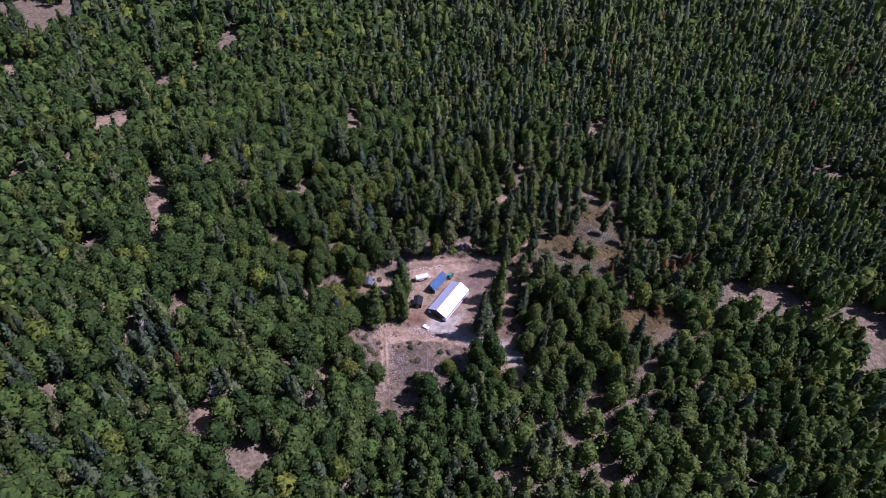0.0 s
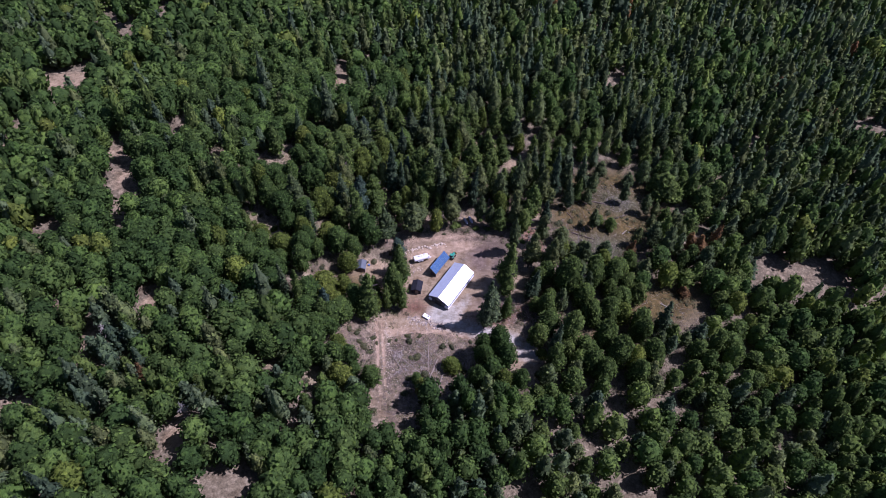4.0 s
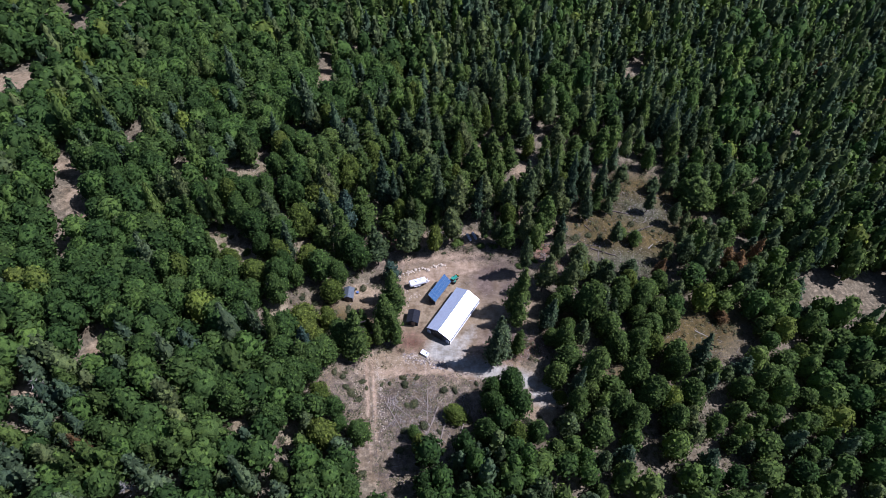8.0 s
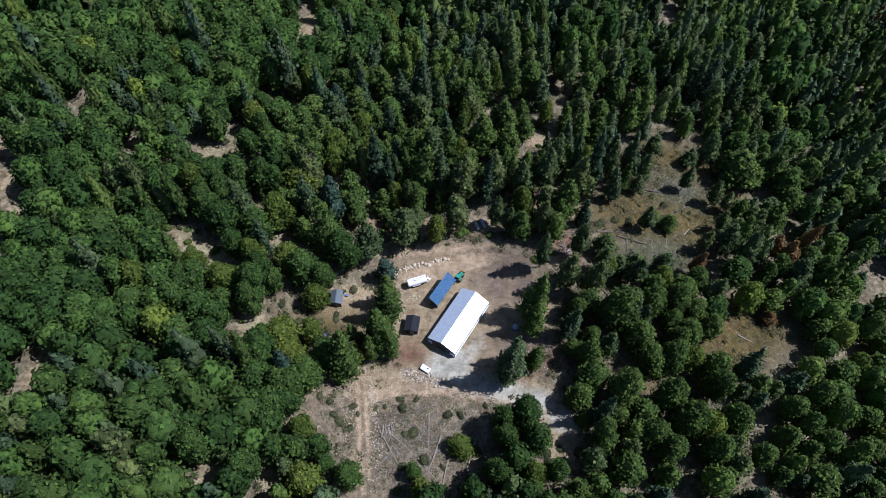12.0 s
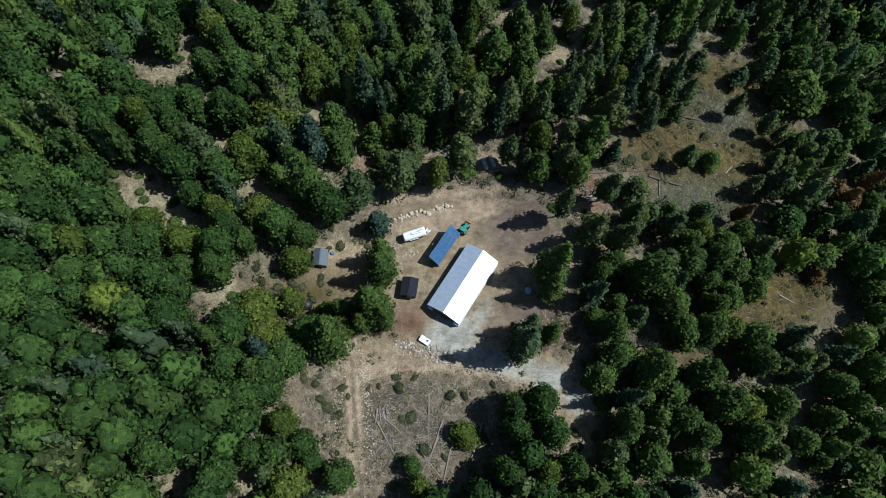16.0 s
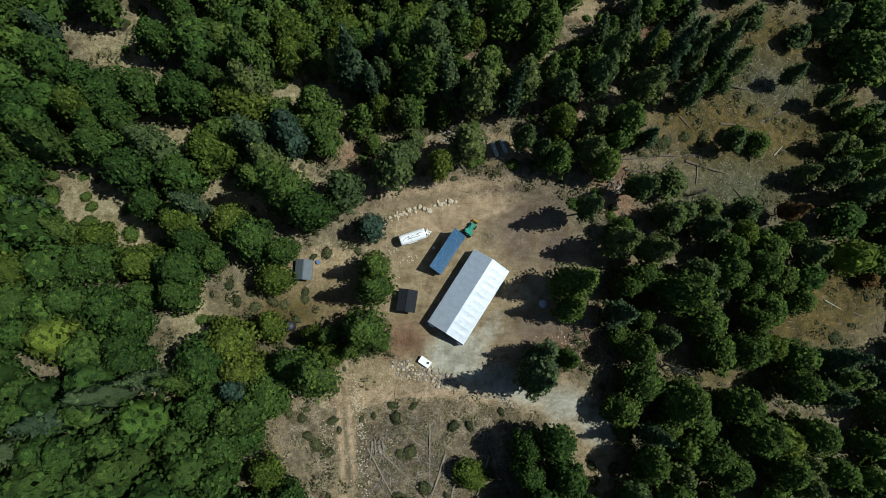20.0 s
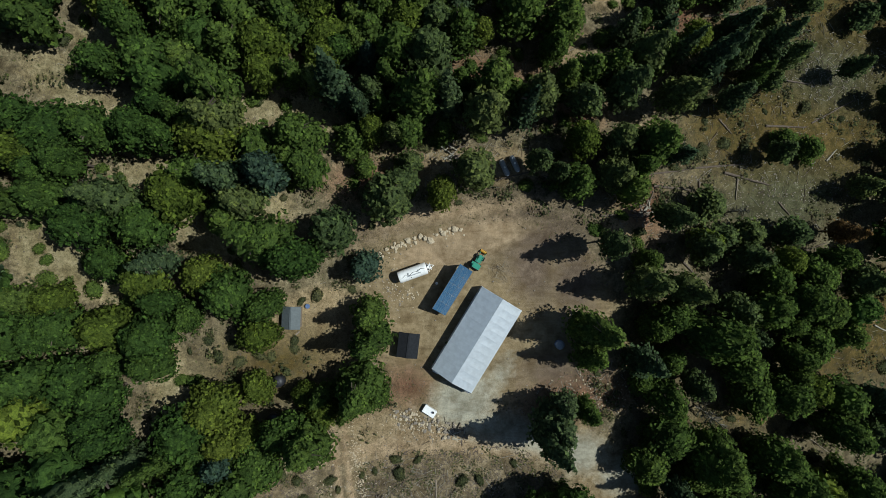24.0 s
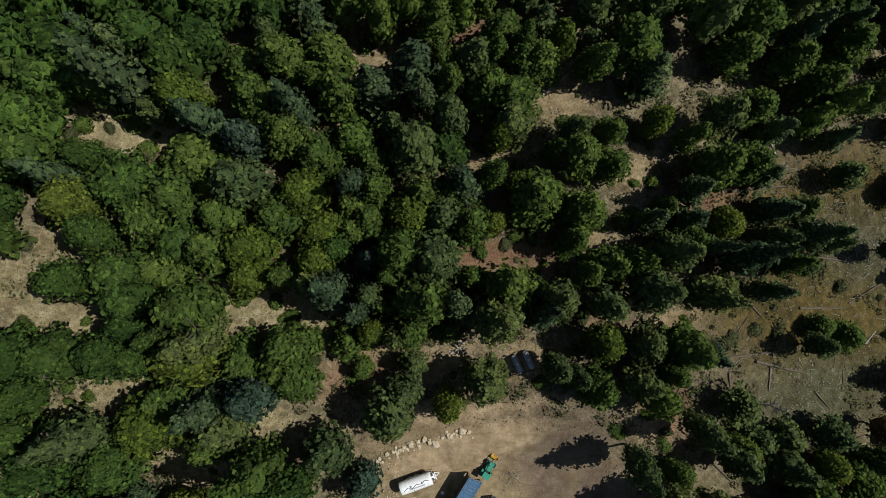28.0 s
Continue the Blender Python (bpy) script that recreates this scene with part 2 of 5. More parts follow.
def ground_material():
    m, nt, ln, b = material("hillside_soil", 0.95, 0, 0.15)

    def attr(n):
        a = nt.new("ShaderNodeAttribute")
        a.attribute_name = n
        return a.outputs["Fac"]

    big, mid, fine = tex_noise(nt, ln, 0.12, 5), tex_noise(nt, ln, 0.9, 6, rough=0.65), tex_noise(nt, ln, 7.0, 6, rough=0.7)

    def edge(a, wide=0.35):
        """A region's soft edge, broken up by the noise."""
        add, r = nt.new("ShaderNodeMath"), nt.new("ShaderNodeMapRange")
        add.operation = "ADD"
        ln.new(a, add.inputs[0])
        ln.new(mid, add.inputs[1])
        r.inputs["From Min"].default_value, r.inputs["From Max"].default_value = 1.0 - wide / 2, 1.0 + wide / 2
        ln.new(add.outputs[0], r.inputs["Value"])
        return r.outputs["Result"]

    duff = ramp(nt, ln, mid, ((0.3, (0.062, 0.051, 0.029)), (0.52, (0.128, 0.107, 0.064)), (0.72, (0.225, 0.192, 0.122))))
    tan = ramp(nt, ln, mid, ((0.25, (0.130, 0.098, 0.052)), (0.5, (0.208, 0.160, 0.092)), (0.75, (0.288, 0.230, 0.142))))
    grass = ramp(nt, ln, mid, ((0.28, (0.026, 0.026, 0.008)), (0.5, (0.072, 0.055, 0.017)), (0.72, (0.132, 0.092, 0.032))))
    gravel = ramp(nt, ln, mid, ((0.3, (0.225, 0.215, 0.168)), (0.55, (0.285, 0.272, 0.215)), (0.8, (0.335, 0.322, 0.258))))
    red = ramp(nt, ln, mid, ((0.3, (0.108, 0.056, 0.032)), (0.7, (0.180, 0.104, 0.065))))
    scree = ramp(nt, ln, mid, ((0.3, (0.030, 0.031, 0.015)), (0.55, (0.066, 0.066, 0.034)), (0.8, (0.140, 0.138, 0.084))))
    c = mixed(nt, ln, edge(attr("bare")), duff, tan)
    moist = ramp(nt, ln, mid, ((0.3, (0.075, 0.054, 0.038)), (0.7, (0.15, 0.115, 0.082))))
    dust = ramp(nt, ln, mid, ((0.3, (0.205, 0.150, 0.090)), (0.7, (0.325, 0.248, 0.157))))
    straw = ramp(nt, ln, mid, ((0.3, (0.115, 0.098, 0.050)), (0.5, (0.192, 0.163, 0.090)), (0.7, (0.285, 0.245, 0.148))))
    slash = ramp(nt, ln, mid, ((0.32, (0.066, 0.053, 0.029)), (0.5, (0.135, 0.108, 0.066)), (0.7, (0.235, 0.192, 0.124))))
    for name, col in (("slash", slash), ("grass", grass), ("straw", straw), ("moist", moist), ("dust", dust), ("scree", scree), ("red", red), ("gravel", gravel)):
        c = mixed(nt, ln, edge(attr(name), 0.7), c, col)
    c = mixed(nt, ln, attr("ruts"), c, dust)
    c = mixed(nt, ln, mixed(nt, ln, attr("packed"), (0.75, 0.75, 0.75), (0.22, 0.22, 0.22)), c, ramp(nt, ln, fine, ((0.34, (0.45, 0.43, 0.40)), (0.5, (0.95, 0.95, 0.95)), (0.7, (1.45, 1.42, 1.38)))), "MULTIPLY")
    patch = tex_noise(nt, ln, 2.6, 5, rough=0.75)
    c = mixed(nt, ln, mixed(nt, ln, attr("packed"), (0.7, 0.7, 0.7), (0.3, 0.3, 0.3)), c, ramp(nt, ln, patch, ((0.36, (0.50, 0.50, 0.44)), (0.5, (1.0, 1.0, 1.0)), (0.66, (1.35, 1.33, 1.30)))), "MULTIPLY")
    c = mixed(nt, ln, 0.7, c, ramp(nt, ln, tex_noise(nt, ln, 0.3, 4), ((0.36, (0.70, 0.66, 0.60)), (0.5, (1.0, 1.0, 1.0)), (0.64, (1.18, 1.17, 1.15)))), "MULTIPLY")
    c = mixed(nt, ln, 0.4, c, ramp(nt, ln, big, ((0.35, (0.75, 0.75, 0.72)), (0.65, (1.15, 1.12, 1.1)))), "MULTIPLY")
    tc, bend, way = nt.new("ShaderNodeTexCoord"), nt.new("ShaderNodeMapping"), nt.new("ShaderNodeTexNoise")
    bend.inputs["Rotation"].default_value, bend.inputs["Scale"].default_value = (0, 0, radians(-24)), (0.22, 0.8, 1.0)
    way.inputs["Scale"].default_value, way.inputs["Detail"].default_value, way.inputs["Distortion"].default_value = 1.0, 5, 1.6
    ln.new(tc.outputs["Object"], bend.inputs["Vector"])
    ln.new(bend.outputs["Vector"], way.inputs["Vector"])
    driven = ramp(nt, ln, way.outputs["Fac"], ((0.36, (0.74, 0.70, 0.64)), (0.48, (1.0, 1.0, 1.0)), (0.64, (1.16, 1.15, 1.14))))
    c = mixed(nt, ln, attr("packed"), c, mixed(nt, ln, 0.6, c, driven, "MULTIPLY"))
    ln.new(c, b.inputs["Base Color"])
    bumped(nt, ln, b, fine, 0.8, 0.15)
    return m


# ---------------------------------------------------------------- mesh helpers
def add_mesh(name, verts, polys, mats=(), smooth=False):
    """A mesh from vertex and index arrays (any mix of sizes)."""
    me = bpy.data.meshes.new(name)
    verts = np.asarray(verts, np.float32)
    flat = np.concatenate([np.asarray(p, np.int32).ravel() for p in polys])
    sizes = np.concatenate([np.full(len(p), len(p[0]), np.int32) for p in polys])
    me.vertices.add(len(verts))
    me.vertices.foreach_set("co", verts.ravel())
    me.loops.add(len(flat))
    me.loops.foreach_set("vertex_index", flat)
    me.polygons.add(len(sizes))
    me.polygons.foreach_set("loop_start", np.concatenate([[0], np.cumsum(sizes)[:-1]]).astype(np.int32))
    if smooth:
        me.polygons.foreach_set("use_smooth", np.ones(len(sizes), bool))
    for m in mats:
        me.materials.append(m)
    me.update(calc_edges=True)
    return me


def part(name, bm, mat, parent, label=""):
    """Links a bmesh (or a ready mesh) as one object under a thing or a part."""
    if isinstance(bm, bmesh.types.BMesh):
        me = bpy.data.meshes.new(name)
        bm.to_mesh(me)
        bm.free()
        me.materials.append(mat)
    else:
        me = bm
    ob = new(name, me)
    ob.parent = parent
    if label:
        ob["label"] = label
    return ob


def thing(name, m, label, category, group=""):
    e = new(name)
    e.matrix_basis = m
    return tagged(e, label, category, group)


def box(bm, size, at=(0, 0, 0), turn=(0, 0, 0), bevel=0.0):
    g = bmesh.ops.create_cube(bm, size=1.0, matrix=pose(*at, *turn) @ Matrix.Diagonal((*size, 1)))
    if bevel:
        edges = {e for v in g["verts"] for e in v.link_edges}
        bmesh.ops.bevel(bm, geom=list(edges), offset=bevel, segments=2, affect="EDGES")
    return bm


def boxed(size, at=(0, 0, 0), turn=(0, 0, 0), bevel=0.0):
    return box(bmesh.new(), size, at, turn, bevel)


def rod(bm, a, b, r, r2=None, seg=8):
    a, b = Vector(a), Vector(b)
    q = (b - a).to_track_quat("Z", "Y").to_matrix().to_4x4()
    bmesh.ops.create_cone(bm, cap_ends=True, segments=seg, radius1=r, radius2=r if r2 is None else r2, depth=(b - a).length,
                          matrix=Matrix.Translation((a + b) / 2) @ q)
    return bm


def rodded(a, b, r, r2=None, seg=8):
    return rod(bmesh.new(), a, b, r, r2, seg)


def lathe(profile, seg=20, axis="Z"):
    """A body turned from (radius, height) pairs."""
    bm, rings = bmesh.new(), []
    for r, h in profile:
        ring = []
        for k in range(seg):
            a = 2 * math.pi * k / seg
            p = (r * math.cos(a), r * math.sin(a), h)
            ring.append(bm.verts.new(p if axis == "Z" else (p[2], p[0], p[1])))
        rings.append(ring)
    for lo, hi in zip(rings, rings[1:]):
        for k in range(seg):
            bm.faces.new((lo[k], lo[(k + 1) % seg], hi[(k + 1) % seg], hi[k]))
    bm.faces.new(rings[0][::-1])
    bm.faces.new(rings[-1])
    for f in bm.faces:
        f.smooth = len(f.verts) == 4
    bmesh.ops.recalc_face_normals(bm, faces=bm.faces)
    return bm


# ---------------------------------------------------------------- the ground
def sstep(a, b, v):
    v = min(1.0, max(0.0, (v - a) / (b - a)))
    return v * v * (3 - 2 * v)


def ground_z(x, y):
    """Height of the hillside: a level yard, a rise to the west and south-west, a fall to the east and north-east."""
    left = max(0.0, -x - 13)
    z = 18 * (1 - math.exp(-left / 40)) * (1 - 0.25 * sstep(40, 100, y))
    right = max(0.0, x - 25)
    z -= 0.19 * 130 * (1 - math.exp(-right / 130)) + 0.05 * max(0.0, y - 60) * sstep(60, 180, x)
    south = max(0.0, -y - 20)
    z += 0.19 * 45 * (1 - math.exp(-south / 45)) * (1 - sstep(-8, 22, x))
    return z


# clearings: centre x, y, half-lengths, turn in degrees
YARD = ((6, -7, 20, 15, 0), (-4, -33, 17, 14, 0), (-11, -47, 8, 10, 15), (-19, -9.5, 8, 6.5, 0), (13, -27, 13, 5, -12), (24, -35, 5, 9, 20),
        (-16, -30, 8, 6, 0), (-25, -13, 6, 4, 0), (-22, -33, 5, 9, 0), (-3, 6.5, 11, 3.2, 14))
EAST = ((51, 8.6, 15, 8.2, 5), (44, 20, 8, 5, 15), (65, 30.5, 12, 8, 0), (65, 33, 10, 7.5, 0), (67.6, 45, 5, 2.4, 0), (73.6, -13, 12.5, 6.5, 18), (56, -25, 5.6, 2, 0), (49, -25, 6, 2, 5), (61, -30, 6, 2, -15),
        (86.5, 15.5, 4, 3, 0), (49.8, -43.8, 3.2, 4, 0), (49, -68.6, 4.2, 5.7, 0), (57, 18, 13, 9, 0), (113.5, 3, 7, 7.5, 0), (128.8, 2, 7, 8.5, 0), (149.6, -6.4, 5.5, 8.4, 0), (158, -14, 11, 17, 0), (123, 66, 6, 7, 0),
        (180, 79, 12.2, 7.9, 0), (193, 55, 6, 11, 0), (71, 97, 5, 5.8, 0), (38, 14, 5, 3, 0), (66, -46, 4, 2.5, 0), (40, -60, 2.5, 2, 0), (22, -73, 3, 3, 0), (133, -9, 5, 2.5, 0), (118, -7, 4, 2.5, 0),
        (38, 38.8, 5, 3, 0), (36, 54.7, 4, 4, 0), (43, 52, 4, 3, 0), (49, 43, 4, 3, 0), (56.5, 38, 7, 4, 0))
WEST = ((-50, 0, 9, 3, -30), (-56, 3, 3, 5, 20), (-53, 27, 5, 3, -30), (-44, 22, 3, 3, 0), (-28, 24, 4, 3, 0), (-50, 23, 4, 2.5, 0), (-42, 14, 6, 2, 20), (-34, 5, 4.4, 3.5, -20), (-39.6, -15.6, 2.4, 5.5, 0),
        (-75.5, -29, 4, 4, 0), (-95, -30, 4, 4, 0), (-41.6, -46.4, 2.3, 3, 0), (-31.2, -46.7, 2.3, 3, 0), (-48.6, 32.4, 2.4, 4.5, 0), (-36.2, 77.4, 3, 7, 0), (-68.8, 28.6, 2.6, 5, 0), (-84, 40, 3, 6, 0),
        (-101.3, 28.3, 4.1, 4.7, 0), (-93, 7.5, 4.5, 5, 0), (-96.5, 17.3, 2.7, 5.5, 0), (-134.7, 33.8, 2.9, 7, 0), (-149, 24.8, 4.5, 7, 0), (-128, 64.2, 8.3, 9.4, 0), (-118.2, 94.6, 4, 7.9, 0), (-129, 104.8, 4.2, 7.9, 0),
        (-107, 107.4, 5.4, 6.4, 0), (-99, 132.8, 4, 11, 0), (-184.6, 101.6, 8, 8.4, 0), (-186, 146.5, 10.2, 24, 0), (-209, 153, 12, 16, 0),
        (-92, -6, 2.2, 2.2, 0), (-87, -41, 2, 3, 0), (-84, -50, 2, 3, 0), (-96, -61, 5, 3, 0), (-60, -67, 3, 4, 0), (-45, -77, 5, 3, 0), (-49, -68, 2, 3, 0))
NORTH = ((-19, 22, 6, 4, 0), (-26, 9, 3, 2, 0), (6, 30, 9, 2.5, 0), (17, 52, 4, 3, 0), (6, 61, 4, 2.5, 0), (-8, 15, 8, 3, 0), (10, 15, 5, 3, 0), (-41, 46, 6, 3, 0),
         (-11.3, 48.5, 4.5, 2, 0), (-15.3, 43.6, 3, 2, 0), (5.6, 44.1, 3.5, 2.2, 0), (19.2, 32.4, 4.5, 3, 20), (20.4, 22.7, 4.5, 3, 0), (28.9, 6.5, 5, 3, 0), (16.4, 52, 5, 2.5, 0), (-11, 57.7, 3, 4, 0), (0.2, 16.8, 5, 2, 0),
         (33, 20, 4, 2.2, 0), (27, 42, 4, 2.2, 30))
OPEN = YARD + WEST + NORTH
CLEARINGS = OPEN + EAST


def inside(x, y, e):
    """1 at the middle of an ellipse, 0 on its edge, below outside."""
    cx, cy, a, b, turn = e
    c, s = math.cos(radians(turn)), math.sin(radians(turn))
    u, v = ((x - cx) * c + (y - cy) * s) / a, (-(x - cx) * s + (y - cy) * c) / b
    return 1 - math.hypot(u, v)


def zone(x, y, es):
    return max(inside(x, y, e) * min(e[2], e[3]) for e in es)


def rough_zone(x, y, es):
    """As zone, with an uneven edge."""
    return zone(x, y, es) + 2.2 * noise.noise(Vector((x * 0.19, y * 0.19, 2)))


def crowded(x, y, r):
    """Whether a crown of radius r at x, y would stand in a clearing or close its southern edge."""
    return rough_zone(x, y, CLEARINGS) > -0.5 * r or rough_zone(x, y + 5, CLEARINGS) > 0.8


def soft_zone(x, y, es, wide=1.6):
    return min(1.0, max(0.0, 0.5 + zone(x, y, es) / (2 * wide)))


GRAVEL = ((2.2, -20.8, 4.8, 4.0, 20), (7.5, -17.5, 2.4, 1.0, 57), (20.5, -29.5, 3.6, 2.8, 0), (27, -33, 4, 3, 0), (11, -26.2, 11, 2.2, -15))
RED = ((-6.5, -18.5, 3.2, 2.6, 0), (20, -21, 8, 2.4, 10), (-12, 13, 5, 2.5, 0), (6, 30, 9, 2.2, 0), (20.4, 22.7, 4, 2.5, 0), (38, 38.8, 5, 3, 0), (5, 61, 6, 3, 0), (31, 9, 3, 6, 20))
GRASS = ((45, 22, 8, 6, 20), (70, -12, 17, 8, 22), (49, -25, 8, 2, 5), 
         (-25, -14, 7, 4, 0), (33, -12, 5, 6, 0), (57, 20, 17, 12, 0), (62, 30, 20, 16, 0))
SCREE = ((54, 8, 12, 6, 8), (64, 30, 9, 5, -10), (158, -11, 10, 9, 0))
SLASH = ((-4, -38, 14, 9, 0), (-20, -34, 6, 9, 0), (-10, -48, 8, 8, 0), (8, -33, 8, 4, -10))
STRAW = WEST + ((-19, 22, 6, 4, 0), (-26, 9, 3, 2, 0), (-41, 46, 6, 3, 0))
RUTS = ((-16.6, -33.5, 0.42, 13, 6.4), (-15.0, -33.5, 0.42, 13, 6.4))
DUST = ((7, -27.6, 15, 1.7, -9), (-8, -27.6, 9, 1.3, 4), (0, 8, 13, 1.0, 6), (2, 3, 10, 3, 15))
MOIST = ((-3, 7.4, 11, 0.7, 14), (15, 3.5, 7, 3, 10), (20, -3, 4, 5, 0), (11, 7.5, 6, 1.5, 5), (17, -17, 6, 3, 0), (13, -1, 3.5, 5.5, 25), (17, 5.5, 6, 2.2, 12), (9, 9, 5, 1.2, 0))


def axis_steps(lo, hi, fine, far):
    inner = np.arange(lo, hi + fine / 2, fine)
    outer, step, p = [], fine, hi
    while p < far:
        step *= 1.22
        p += step
        outer.append(p)
    below, step, p = [], fine, lo
    while p > -far:
        step *= 1.22
        p -= step
        below.append(p)
    return np.concatenate([below[::-1], inner, outer])


def relief(x, y):
    rough = 1 - soft_zone(x, y, (YARD[0],), 4)
    n = noise.noise(Vector((x * 0.35, y * 0.35, 0))) * 0.22 + noise.noise(Vector((x * 1.1, y * 1.1, 3))) * 0.07
    tracks = 0.0
    if -60 < y < -22:                                   # twin wheel ruts down the slope
        c = -16.9 - 0.113 * (y + 24)
        tracks = -0.12 * sum(math.exp(-((x - c - o) / 0.28) ** 2) for o in (-0.8, 0.8)) * sstep(-21, -25, y)
    heap = 0.8 * math.exp(-((x - 20.2) / 2.2) ** 2 - ((y + 29.3) / 1.7) ** 2)
    return n * (0.12 + 0.88 * rough) + tracks + heap


def build_ground():
    xs, ys = np.unique(np.concatenate([axis_steps(-72, 84, 0.75, 1600), np.arange(-18.5, -12.4, 0.2)])), axis_steps(-58, 72, 0.75, 1600)
    nx, ny = len(xs), len(ys)
    verts = np.zeros((nx * ny, 3), np.float32)
    layers = {k: np.zeros(nx * ny, np.float32) for k in ("bare", "gravel", "red", "grass", "scree", "moist", "dust", "slash", "ruts", "straw", "packed")}
    for j, y in enumerate(ys):
        for i, x in enumerate(xs):
            k = j * nx + i
            near = -75 < x < 87 and -62 < y < 75
            verts[k] = (x, y, ground_z(x, y) + (relief(x, y) if near else 0))
            if -200 < x < 200 and -70 < y < 120:
                layers["bare"][k] = max(soft_zone(x, y, OPEN, 2.0), 0.38 * soft_zone(x, y, EAST, 3.0))
            if near:
                for n, es, wide in (("gravel", GRAVEL, 1.8), ("red", RED, 3), ("grass", GRASS, 5), ("scree", SCREE, 5), ("moist", MOIST, 3), ("ruts", RUTS, 0.25), ("dust", DUST, 0.9), ("slash", SLASH, 2.5), ("straw", STRAW, 1.6), ("packed", (YARD[0],) + GRAVEL, 2.5)):
                    layers[n][k] = soft_zone(x, y, es, wide)
    i, j = np.meshgrid(np.arange(nx - 1), np.arange(ny - 1))
    a = (j * nx + i).ravel()
    me = add_mesh("ground", verts, [np.stack([a, a + 1, a + nx + 1, a + nx], 1)], (ground_material(),), True)
    for n, v in layers.items():
        me.attributes.new(n, "FLOAT", "POINT").data.foreach_set("value", v)
    tagged(new("ground", me), "dry tan hillside soil with gravel, dust and dry grass", "ground", kind="structure")


build_ground()


# ---------------------------------------------------------------- trees
ICO = bmesh.new()
bmesh.ops.create_icosphere(ICO, subdivisions=1, radius=1)
ICO_V = np.array([v.co[:] for v in ICO.verts])
ICO.verts.index_update()
ICO_F = np.array([[v.index for v in f.verts] for f in ICO.faces])
ICO.free()


def kites(rng, at, normal, size, fold=0.25, aspect=1.0):
    """Leaf clumps: a folded, kite-shaped facet at each place, roughly square to its normal; aspect is the tree's height over radius."""
    n = len(at)
    normal = normal + rng.normal(0, 0.34, (n, 3))
    normal /= np.linalg.norm(normal, axis=1, keepdims=True) + 1e-9
    along = np.cross(normal, rng.normal(0, 1, (n, 3)))
    along /= np.linalg.norm(along, axis=1, keepdims=True) + 1e-9
    across = np.cross(normal, along)
    s = (size * rng.uniform(0.65, 1.3, n))[:, None]
    w = rng.uniform(0.5, 0.85, n)[:, None]
    v = np.stack([-along * s, -across * s * w + normal * s * fold, along * s * rng.uniform(0.7, 1.2, (n, 1)), across * s * w - normal * s * fold * 0.5], 1)
    v = at[:, None, :] + v / (1.0, 1.0, aspect)
    return v.reshape(-1, 3), np.arange(4 * n).reshape(-1, 4)


